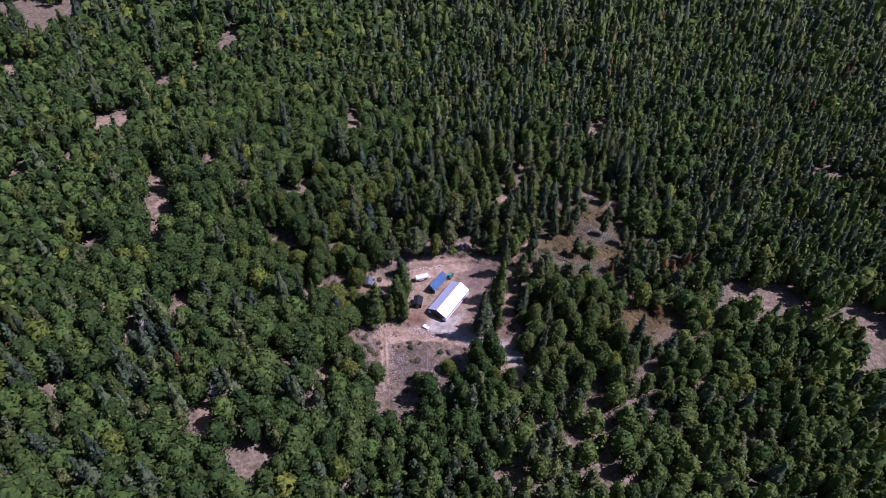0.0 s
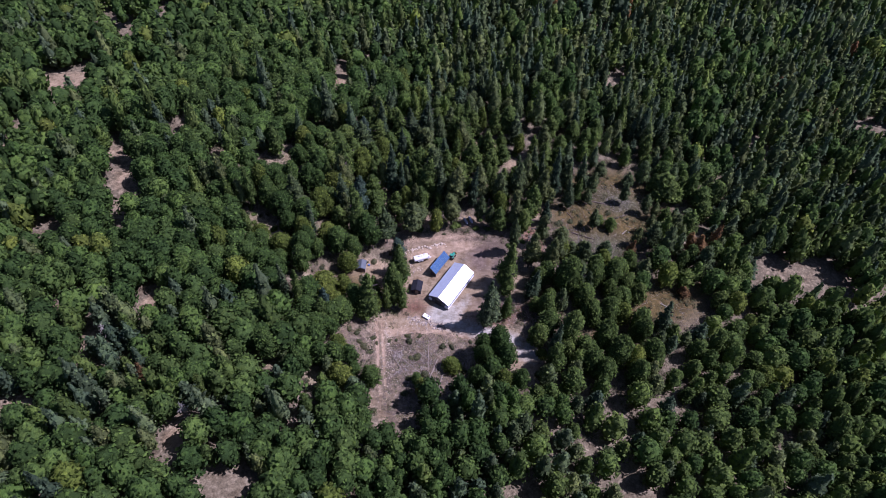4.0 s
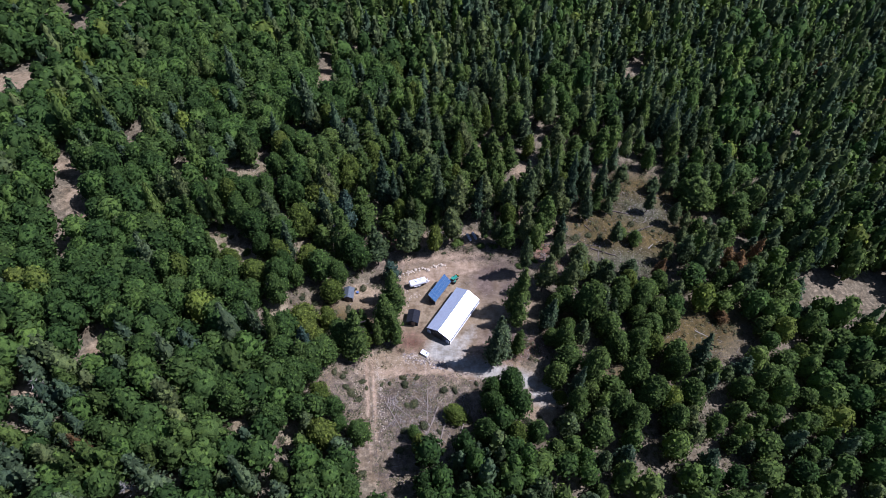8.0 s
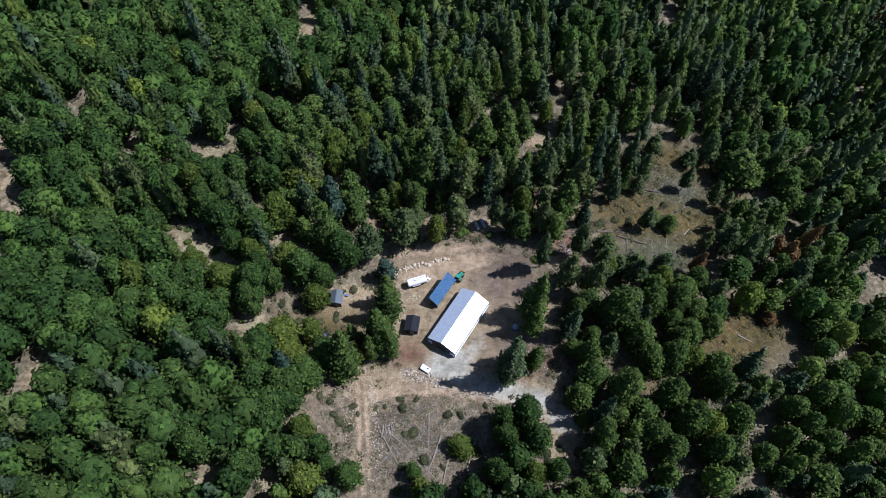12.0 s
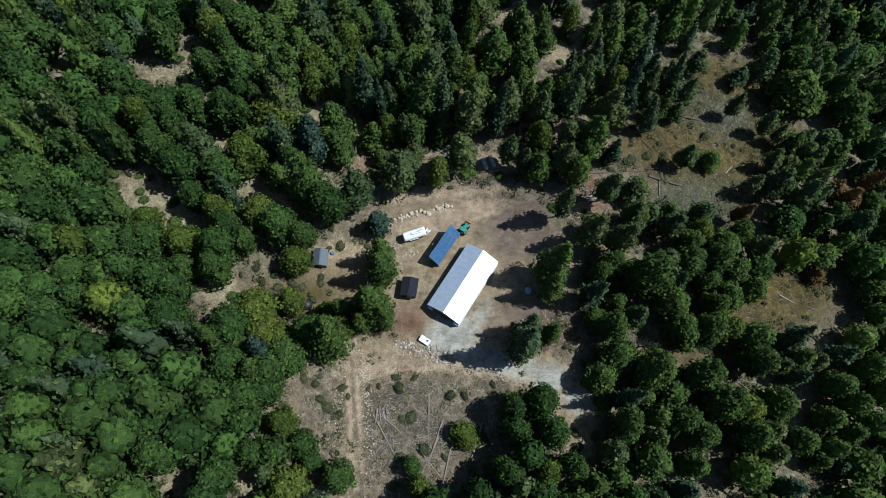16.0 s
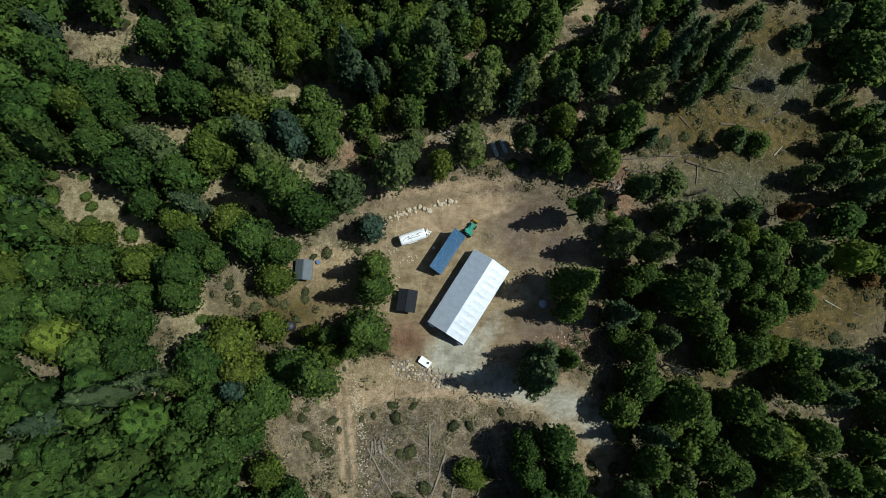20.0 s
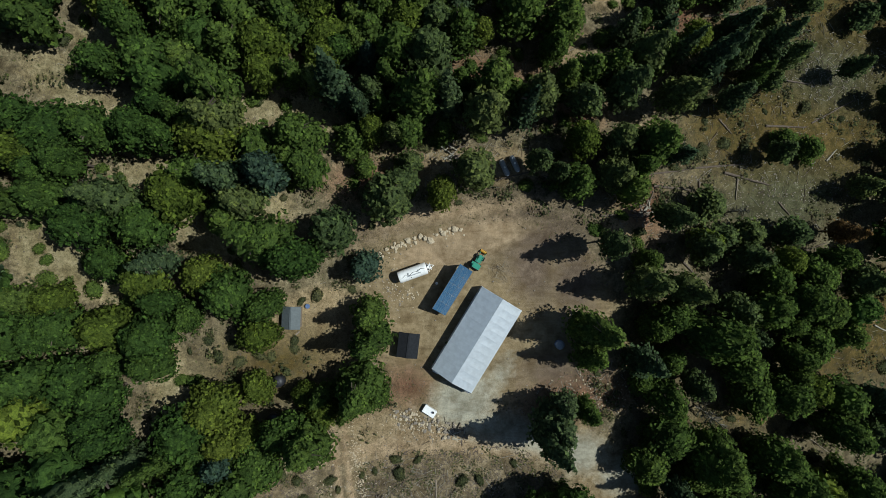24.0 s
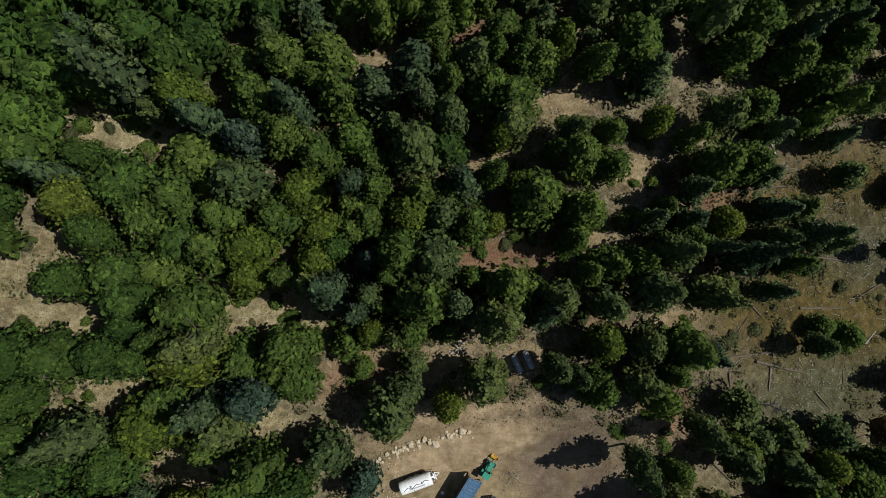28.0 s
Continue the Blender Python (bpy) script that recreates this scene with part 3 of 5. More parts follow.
def crown(seed, form, leaves, size, clumps, rings, seg, low, aspect, power=0.6, loose=0.0):
    """A crown of radius 1 and height 1: a lumpy body of leaf clumps with leaf sprays standing off it. form: 'broad' or 'needle';
    aspect: the tree's height over its radius; loose: how deep the gaps between the clumps go. Gives points, quads and clump normals."""
    rng = np.random.default_rng(seed)
    skew = rng.normal(0, 0.07, 2)
    high = (1 - low) * aspect

    def outline(s):
        """Radius and height (in radii) along the crown, from its foot (0) to its tip (1), and how far the surface faces up."""
        if form == "broad":
            ang = -0.9 + s * (math.pi / 2 + 0.9)
            return np.cos(ang) ** 0.9 * (1.12 - 0.5 * s) + 0.01, high * (np.sin(ang) + 0.783) / 1.783, np.sin(ang)
        return (1 - s) ** power * (1 - np.exp(-(s + 0.01) / 0.07)) * 1.15 + 0.015, high * s, 0.3 + 0.5 * s ** 3

    def on_surface(n):
        s = rng.random(n * 6) ** 0.9
        s = s[rng.random(n * 6) < outline(s)[0] * 0.9 + 0.05][:n]
        return s, rng.uniform(0, 6.2832, len(s))

    cs, ca = on_surface(clumps)
    cr, cz, _ = outline(cs)
    reach = rng.uniform(0.68, 1.0, len(cs))
    mid = np.stack([cr * reach * np.cos(ca), cr * reach * np.sin(ca), cz], 1)
    big = rng.uniform(0.2, 0.42, len(cs)) * (50 / clumps) ** 0.45
    if form == "needle":
        big *= 0.55 + 0.6 * cr

    def shaped(s, a):
        r, z, up = outline(s)
        p = np.stack([r * np.cos(a), r * np.sin(a), z], 1)
        d = p[:, None, :] - mid[None]
        near = np.linalg.norm(d * (1, 1, 0.85 if form == "broad" else 1.5), axis=2) / big
        k = near.argmin(1)
        dome = np.sqrt(np.clip(1 - (near.min(1) / 1.35) ** 2, 0, 1))
        blob = d[np.arange(len(p)), k]
        blob /= np.linalg.norm(blob, axis=1, keepdims=True) + 1e-6
        base = np.stack([np.cos(a) * np.sqrt(1 - np.clip(up, -0.9, 0.98) ** 2), np.sin(a) * np.sqrt(1 - np.clip(up, -0.9, 0.98) ** 2), up], 1)
        n = 0.8 * blob + 0.5 * base + (0, 0, 0.5)
        n /= np.linalg.norm(n, axis=1, keepdims=True) + 1e-6
        swell = (0.66 - loose) + (0.46 + loose) * dome * reach[k] / 0.9
        q = np.stack([p[:, 0] * swell + skew[0] * z / high, p[:, 1] * swell + skew[1] * z / high, z + 0.12 * (dome - 0.6) * (up > 0.2)], 1)
        return q, n

    s, a = np.meshgrid(np.linspace(0, 1, rings), np.arange(seg) * 6.2832 / seg, indexing="ij")
    a = a + (np.arange(rings)[:, None] % 2) * 3.1416 / seg
    body, body_n = shaped(s.ravel(), a.ravel())
    i, j = np.meshgrid(np.arange(rings - 1), np.arange(seg), indexing="ij")
    i, j = i.ravel(), j.ravel()
    faces = np.stack([i * seg + j, i * seg + (j + 1) % seg, (i + 1) * seg + (j + 1) % seg, (i + 1) * seg + j], 1)
    axis = np.stack([skew[0] * body[:, 2] / high, skew[1] * body[:, 2] / high, body[:, 2]], 1)
    body = axis + (body - axis) * 0.84
    s, a = on_surface(leaves)
    at, n = shaped(s, a)
    at = at + n * rng.uniform(-0.08, 0.10, (len(at), 1))
    v, f = kites(rng, at, n + (0, 0, 0.2), size, 0.3)
    leaf_n = np.repeat(n + rng.normal(0, 0.46, n.shape), 4, 0)
    points = np.concatenate([body, v]) / (1, 1, aspect) + (0, 0, low)
    return points, np.concatenate([faces, f + len(body)]), np.concatenate([body_n, leaf_n]) * (1, 1, aspect)


def trunk_mesh(seed, kind):
    """Tapered trunk with limbs, height 1; radius in crown units."""
    rng = random.Random(seed)
    bm = bmesh.new()
    top = 0.8 if kind == "broad" else 0.97
    steps, pts = 5, []
    for k in range(steps + 1):
        z = top * k / steps
        pts.append(Vector((rng.uniform(-0.03, 0.03) * k / steps, rng.uniform(-0.03, 0.03) * k / steps, z - (0.04 if k == 0 else 0))))
    for k in range(steps):
        rod(bm, pts[k], pts[k + 1], 0.075 * (1 - 0.8 * k / steps), 0.075 * (1 - 0.8 * (k + 1) / steps), 6)
    limbs = {"broad": 7, "needle": 8, "dead": 34}[kind]
    for k in range(limbs):
        z = rng.uniform(0.25, 0.7) if kind != "dead" else rng.uniform(0.2, 0.95)
        a, out = rng.uniform(0, 6.28), rng.uniform(0.4, 0.75) * (1 if kind != "dead" else 1.3 * (1.05 - z))
        up = rng.uniform(0.08, 0.2) if kind == "broad" else rng.uniform(-0.03, 0.06)
        tip = Vector((out * math.cos(a), out * math.sin(a), z + up))
        rod(bm, (0, 0, z), tip, 0.028, 0.008, 4)
        if kind == "dead":
            for _ in range(3):
                f = rng.uniform(0.4, 0.9)
                rod(bm, Vector((0, 0, z)).lerp(tip, f), tip + Vector((rng.uniform(-0.3, 0.3), rng.uniform(-0.3, 0.3), rng.uniform(-0.02, 0.08))), 0.012, 0.004, 3)
    me = bpy.data.meshes.new("trunk")
    bm.to_mesh(me)
    bm.free()
    me.materials.append(dead_wood if kind == "dead" else bark)
    return me


def set_normals(me, n):
    me.attributes.new("clump_normal", "FLOAT_VECTOR", "POINT").data.foreach_set("vector", np.asarray(n, np.float32).ravel())


def crown_mesh(made, mat):
    v, f, n = made
    me = add_mesh("crown", v, [f], (mat,))
    set_normals(me, n)
    return me


CROWNS = {
    "oak": [crown_mesh(crown(10 + k, "broad", 1100, 0.086, 70 + 10 * (k % 3), 13, 18, 0.20 + 0.05 * (k % 3), 3.6, loose=0.12), leaf_near["oak"]) for k in range(7)],
    "live": [crown_mesh(crown(20 + k, "broad", 1100, 0.086, 70, 13, 18, 0.16, 3.4, loose=0.1), leaf_near["yard"]) for k in range(5)],
    "bright": [crown_mesh(crown(30 + k, "broad", 1100, 0.084, 70, 13, 18, 0.2, 3.2), leaf_near["bright"]) for k in range(4)],
    "tall": [crown_mesh(crown(40 + k, "needle", 1700, 0.082, 120, 24, 16, 0.06, 6.2, 0.72, 0.1), leaf_near["yard"]) for k in range(5)],
    # cedar crowns brightened by the sunlit green of the yard leaves
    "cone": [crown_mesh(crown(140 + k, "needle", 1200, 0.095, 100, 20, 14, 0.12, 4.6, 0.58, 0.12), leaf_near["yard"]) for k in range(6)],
    "pine": [crown_mesh(crown(50 + k, "needle", 1000, 0.11, 90, 18, 14, 0.22, 5.5, 0.6, 0.16), leaf_near["pine"]) for k in range(6)],
    "fir": [crown_mesh(crown(70 + k, "needle", 1000, 0.105, 110, 22, 12, 0.08, 6.5, 0.8, 0.14), leaf_near["fir"]) for k in range(5)],
    "blue": [crown_mesh(crown(90 + k, "needle", 1000, 0.10, 80, 18, 14, 0.12, 4.2, 0.7, 0.12), leaf_near["blue"]) for k in range(3)],
    "rust": [crown_mesh(crown(95 + k, "needle", 700, 0.10, 60, 16, 10, 0.2, 5.0, 0.7, 0.25), leaf_near["rust"]) for k in range(2)],
    "dead": [],
}
TRUNKS = {"broad": [trunk_mesh(k, "broad") for k in range(3)], "needle": [trunk_mesh(10 + k, "needle") for k in range(3)],
          "dead": [trunk_mesh(20 + k, "dead") for k in range(3)]}
TREE_WORDS = {
    "oak": ("oak_tree", "full dark green oak with a lumpy rounded crown", "oak tree"),
    "tall": ("cedar_tree", "tall green cedar with a pointed crown beside the yard", "cedar tree"),
    "cone": ("cedar_tree", "cedar with a broad pointed crown in sunlit green", "cedar tree"),
    "live": ("oak_tree", "olive-green live oak with a lumpy rounded crown", "oak tree"),
    "bright": ("oak_tree", "young oak with a bright yellow-green rounded crown", "oak tree"),
    "pine": ("pine_tree", "tall green pine with a loose tiered crown", "pine tree"),
    "fir": ("fir_tree", "slender dark green fir with a pointed crown", "fir tree"),
    "blue": ("pine_tree", "bluish green young pine with dense needles", "pine tree"),
    "rust": ("pine_tree", "dying pine with rust-brown dry needles", "pine tree"),
    "dead": ("dead_tree", "bare grey dead tree with dry branches", "dead tree"),
}
planted = []
tree_rng = random.Random(5)


def plant(kind, spots):
    given = kind
    for x, y, high, radius in spots:
        kind = given if given != "oak" else "cone" if x > -36 and y > 8 else "live" if x > 22 else "oak"
        name, label, category = TREE_WORDS[kind]
        planted.append((x, y, radius))
        high *= 0.85 if kind == "live" else {"tall": 1.35, "cone": 1.0, "pine": 1.15, "fir": 1.15, "blue": 1.15}.get(kind, 1.0)
        z = ground_z(x, y) - 0.1
        wide, lean = radius * {"pine": 1.25, "fir": 1.25, "cone": 1.12, "tall": 0.98}.get(kind, 1.0) * tree_rng.uniform(0.88, 1.08), radians(5 if kind != "dead" else 9)
        e = thing(name, Matrix.LocRotScale((x, y, z), Euler((tree_rng.uniform(-lean, lean), tree_rng.uniform(-lean, lean), tree_rng.uniform(0, 6.28))), (wide, wide * tree_rng.uniform(0.78, 1.05), high)),
                  label, category, name + "s on the hillside")
        form = "broad" if kind in ("oak", "live", "bright") else "dead" if kind == "dead" else "needle"
        part("trunk", tree_rng.choice(TRUNKS[form]), None, e)
        if CROWNS[kind]:
            part("crown", tree_rng.choice(CROWNS[kind]), None, e)


# trees that stand round the yard, the clearings and the track
plant('tall', ((-11.6, -6.3, 12, 2.8), (-10.8, -10, 14, 3.3), (-12.5, -16.4, 16, 3.7), (-9.9, -18.8, 11, 2.5), (-20.1, -24.5, 15, 4), (-23.4, 3.5, 18, 4.6), (20.1, -10, 15, 3.5), (20.6, -13.7, 11, 3), (19.8, -21.9, 9, 2.4)))
plant('bright', ((-20.3, -18.4, 7.3, 2.1), (-26.3, -9, 8.5, 3.1), (-27.1, -17.1, 7.3, 2.4), (-32.6, -18.6, 9.8, 3.6), (-31, -23, 9.8, 2.6), (-40.1, -0.9, 11, 3.2), (-0.7, 10.6, 11, 2.5), (-10.8, 20, 11, 2.4), (30, -34.2, 3, 1.8), (4, -40, 5, 2.8), (-17.8, 29.8, 11.3, 3.1), (-18.4, 38.2, 12.3, 3.5), (5.7, 34.3, 10.2, 2), (9.3, 39.6, 8.2, 1.9), (6.7, 45.2, 12.3, 1.9), (15.7, 58.4, 11.3, 2), (-24.6, 31.9, 12.3, 3.1), (-29.4, 37.8, 8.2, 2.4), (-31.9, 17.7, 12.3, 4.1), (-31.9, 50.2, 12.3, 3.3), (17.6, -46.5, 12.2, 2.8), (-3.7, -48.7, 8.5, 2.2)))
plant('bright', ((-24, -47.6, 9.8, 3.4), (-26.1, -37.6, 8, 2.8), (38.7, 2.5, 9, 2.7), (55.8, -20.2, 11, 2.8)))
plant('oak', ((33.7, -15.4, 8, 2.2), (29.3, -18, 7, 2.2), (30.3, -0.4, 10, 2.4)))
plant('blue', ((-30.5, -26.4, 11.2, 2.8), (-11.8, 0.4, 9, 2.7), (-10.7, 28.8, 13.4, 2.4), (-25.5, 13, 15.7, 3), (-25.5, 45.6, 12.3, 3.3)))
plant('oak', ((-38.8, -8.3, 13.4, 3.2), (-39, -11.8, 12.2, 2.8), (-29.4, -3.1, 12.2, 3.8), (-24.9, -4.6, 12.2, 2.6), (-20.1, 0.9, 15.9, 3.6), (19.6, 11.8, 11, 2.5), (-4.8, 24.8, 19.5, 3.8), (7.2, 25.9, 17.1, 3.3), (-6.9, 30.9, 19.5, 3.8), (-19.3, 14.6, 12.2, 3.1), (-20.2, 18.5, 14.6, 3), (-30.7, 24, 20.7, 3.8), (30.7, 17.9, 17.1, 3), (58.3, 17.2, 6, 2.4), (54.2, 18.8, 5, 2.2), (38.4, -11.3, 20.7, 4.4), (44.2, -15.7, 14.6, 3.4), (50.7, -21, 15.9, 3.4), (48.5, -7.8, 15.9, 3.4), (54.4, -6.7, 15.9, 3.4), (61.6, -12.2, 12.2, 2.8), (33.8, -7.8, 13.4, 3)))
plant('oak', ((31.1, -9.7, 12.2, 2.5), (32.1, -20, 14.6, 3.2), (37.5, -28, 19.5, 4.4), (47.9, -30, 17.1, 3.6), (50.6, -34.2, 17.1, 4), (43.9, -37.8, 14.6, 3.4), (59, -26.1, 15.9, 3), (61.6, -34.5, 17.1, 3.5), (32.9, -38.8, 15.9, 3.2), (46.7, -40.6, 14.6, 3.2), (55.8, -39.9, 14.6, 3.2), (12.2, -34.5, 12.2, 2.4), (16.5, -35, 14.6, 3.4), (17.8, -39.5, 14.6, 3.4), (13.2, -38.4, 13.4, 3), (-12.1, 15.4, 6.1, 1.9), (0.4, 19.7, 8.2, 1.9), (-1.8, 27.2, 10.2, 2), (2.5, 26.4, 11.3, 2.4), (-9.7, 34.9, 10.2, 2.6), (-13.2, 34, 10.2, 2.2), (-9.2, 39.7, 12.3, 2.6)))
plant('oak', ((2.6, 34.2, 14.4, 3), (11.7, 37.3, 15.4, 3.3), (17.7, 35.3, 13.4, 2.9), (18.1, 42.9, 14.4, 2.9), (16, 31.5, 11.3, 2.5), (9.5, 50.5, 14.4, 3.4), (5.2, 51.6, 13.4, 3.2), (-14.6, 51.2, 15.4, 3), (-16.4, 43.8, 12.3, 3.1), (-21.1, 45.3, 13.4, 3.1), (7.8, 59.9, 12.3, 3), (-1.7, 60.2, 14.4, 2.9), (-29.5, 30.9, 12.3, 3.2), (-22.8, 15.5, 10.2, 2.9), (-43.4, 42.8, 8.2, 2.7), (-41.4, 18.4, 12.3, 3.3), (-45.1, 19.3, 12.3, 3.2), (-37.8, 18.4, 11.3, 2.8), (36.7, 41.5, 13.4, 3.3), (41.4, 42.9, 12.3, 2.8), (25.9, 57.7, 13.4, 3.5), (41.1, 57.7, 12.3, 3.1)))
plant('oak', ((49.1, 56.9, 12.3, 3), (53.3, 53.6, 12.3, 3), (57.7, 58.7, 12.3, 3.2), (44, 50.4, 10.2, 2.5), (31.9, 30.6, 12.3, 2.8), (24.2, 28.6, 12.3, 2.8), (-22.7, -22.7, 12.2, 3), (10.5, -45.7, 13.4, 3), (21.8, -44.6, 12.2, 2.6), (-4.8, -45, 5, 2), (-16.3, -46.5, 9.8, 2.6), (-23.2, -41.1, 9.8, 2.4), (-29.7, -42.3, 11, 3), (-34, -45.4, 13.4, 3), (-43, -42, 13.4, 3.6), (-28.7, -32.8, 9, 2.8), (-21.4, -43.7, 6, 2), (-32.2, -34.6, 10, 3.2), (-35.4, -28.6, 10, 3.2), (85.1, 18.2, 12, 3.4), (80.3, 33.6, 13, 4.2), (56.8, -2.7, 11, 3.6)))
plant('pine', ((-16, 4.8, 13.4, 2.8), (-9.2, 10.4, 13.4, 3), (-6.1, 12.5, 10.1, 2.3), (4.6, 13.8, 13.4, 2.8), (13.3, 14.9, 11.2, 1.63), (16.3, 13.5, 9, 1.72), (20.4, 23.8, 13.4, 2.32), (4.9, 22, 16.8, 3), (14.5, 23.6, 15.7, 2.24), (-2.3, 30, 17.9, 2.8), (-29.9, 21.5, 16.8, 2.8), (24, 3.3, 15.7, 2.06), (28.4, -2.8, 15.7, 2.15), (32.6, 7.2, 14.6, 2.15), (39, 2.2, 12.3, 2.32), (33.7, -3.6, 15.7, 2.49), (24.6, 12.7, 12.3, 2.24), (33.5, 24.8, 15.7, 2.24), (25.4, 24.9, 15.7, 2.32), (28.7, 29.7, 15.7, 2.24), (-5.3, 15.6, 6.6, 1.8), (25.9, 16.9, 11.3, 2.49)))
plant('pine', ((-4.3, 44.8, 13.2, 3.8), (-27.4, 9.7, 12.3, 2.6), (52.9, 31.2, 11.3, 2.24), (45.2, 0.4, 11, 2.06), (71.3, 10.9, 12, 2.41), (86.4, 1.5, 13, 2.58), (63.9, -4.1, 11, 2.24), (52.2, 16.1, 9, 1.72)))
plant('fir', ((-15.1, 24.6, 20.2, 2.6), (0.5, 22.9, 17.9, 2.4), (11.4, 21.5, 15.7, 2.06), (-29.5, 12.9, 16.8, 2.6), (15.1, -23.2, 14, 2.9), (39.4, 28.1, 20.2, 2.24), (49.8, 31.8, 17.9, 2.06), (44.4, 24.3, 13.4, 1.72), (2.2, 39.7, 13.2, 2.5), (-4.8, 54.6, 15, 3.2), (-8.9, 51.5, 14.1, 2.8), (33.8, 38.3, 13.2, 2.06), (44.5, 35.9, 12.3, 1.98), (35.6, 16.4, 11.3, 1.72), (28, -14.3, 13.4, 2.2), (67.2, -22.9, 14.6, 2.2), (13.6, -25.6, 20.2, 2.4), (34.8, 31, 18, 1.55), (42.7, -11.4, 14, 2.2)))
plant('dead', ((38.8, -23, 9, 2.6), (-19.1, 6, 7, 1.7), (118.8, 65.3, 15, 2), (-81.8, -41.2, 9, 2.6), (-58.1, -61.4, 13, 2.6), (46, 7.6, 5, 1.8)))
plant('rust', ((86.6, 8.2, 13, 3), (83.9, 10.2, 11, 2.8), (-67.2, -55.8, 16, 2.2), (91.7, 13, 14, 2.2), (61.5, 4.2, 12, 2), (78.6, -7.8, 5, 2)))


def conifer_share(x, y):
    """How much of the wood is conifer: oaks to the west and south, firs and pines to the north and north-east."""
    patchy = 0.6 * noise.noise(Vector((x * 0.035, y * 0.035, 5)))
    return 0.14 + patchy * sstep(-70, 20, x) + 0.28 * sstep(-25, 30, x) - 0.3 * sstep(30, 55, x) * sstep(12, -8, y) + 0.3 * sstep(2, 20, y) * sstep(-50, -20, x) + 0.22 * sstep(-22, -55, y) + 0.2 * sstep(20, 100, y) * sstep(-70, 50, x) + 0.22 * sstep(60, 130, y) * (1 - sstep(-90, 20, x))


THIN = ((34, 4, 15, 26, 0), (24, 32, 28, 26, 0), (45, 50, 30, 18, 0))
GROVES = ((2, 38, 42, 32, 0), (60, -6, 42, 52, 0))      # looser wood, whose ground shows in small gaps
KEPT = ((14, 2, 15, 13, 0), (26, -19, 7, 9, 0), (39, 5, 12, 13, 0), (-19, 0, 14, 13, 0), (-28, -13, 11, 8, 0), (10, -34, 16, 9, 0))   # stands whose every tree is placed by hand


def thinned(x, y):
    """Whether a tree is left out of the open stands, where patches of ground show between groups of trees."""
    gap = noise.noise(Vector((x * 0.23, y * 0.23, 6)))
    return (zone(x, y, THIN) > 0 and gap > (-0.2 if x > 30 and 16 < y < 30 else -0.08)) or (zone(x, y, GROVES) > 0 and gap > (0.12 if y > 10 and x < 36 else 0.02))


def fill_near():
    """The rest of the wood close to the yard, tree by tree."""
    rng = random.Random(11)
    spots = {k: [] for k in TREE_WORDS}
    count = 0
    for _ in range(20000):
        x, y = rng.uniform(-68, 80), rng.uniform(-58, 68)
        r = rng.uniform(2.6, 4.3) if x < -18 else rng.uniform(2.2, 3.9)
        if zone(x, y, CLEARINGS) > -0.35 * r or inside(x, y, (3, 9, 60, 52, 0)) < 0 or zone(x, y, KEPT) > 0:
            continue
        if any((x - a) ** 2 + (y - b) ** 2 < ((0.52 if x < -18 and y < 6 else 0.64 if x > 22 else 0.5 if y < 10 else 0.57) * (r + c)) ** 2 for a, b, c in planted):
            continue
        if (x > 0 and noise.noise(Vector((x * 0.09, y * 0.09, 7))) < -0.4) or count > 540:
            continue
        thin = inside(x, y, (34, 4, 15, 26, 0)) > 0 or inside(x, y, (24, 30, 24, 22, 0)) > 0
        if thinned(x, y):
            continue
        con = rng.random() < (0.55 if thin else conifer_share(x, y))
        kind = rng.choice(("pine", "cone", "cone", "fir")) if con else rng.choice(("oak",) * 5 + ("bright",))
        high = rng.uniform(9, 14) if con and thin else rng.uniform(12, 18) if con else rng.uniform(7.5, 11) if x < -18 and y < 6 else rng.uniform(9, 13)
        planted.append((x, y, r * (0.8 if con else 1)))
        spots[kind].append((x, y, high, r * ((0.7 if con else 0.85) if thin else 0.72 if con else 1)))
        count += 1
    for _ in range(22):                                # thin pines over the open eastern slope
        x, y = rng.uniform(34, 76), rng.uniform(-1, 44)
        if all((x - a) ** 2 + (y - b) ** 2 > 9 for a, b, c in planted):
            spots["pine"].append((x, y, rng.uniform(6, 10), rng.uniform(1.5, 2.2)))
            planted.append((x, y, 2))
    for k, s in spots.items():
        n = len(planted)
        plant(k, s)
        del planted[n:]
    return count


fill_near()


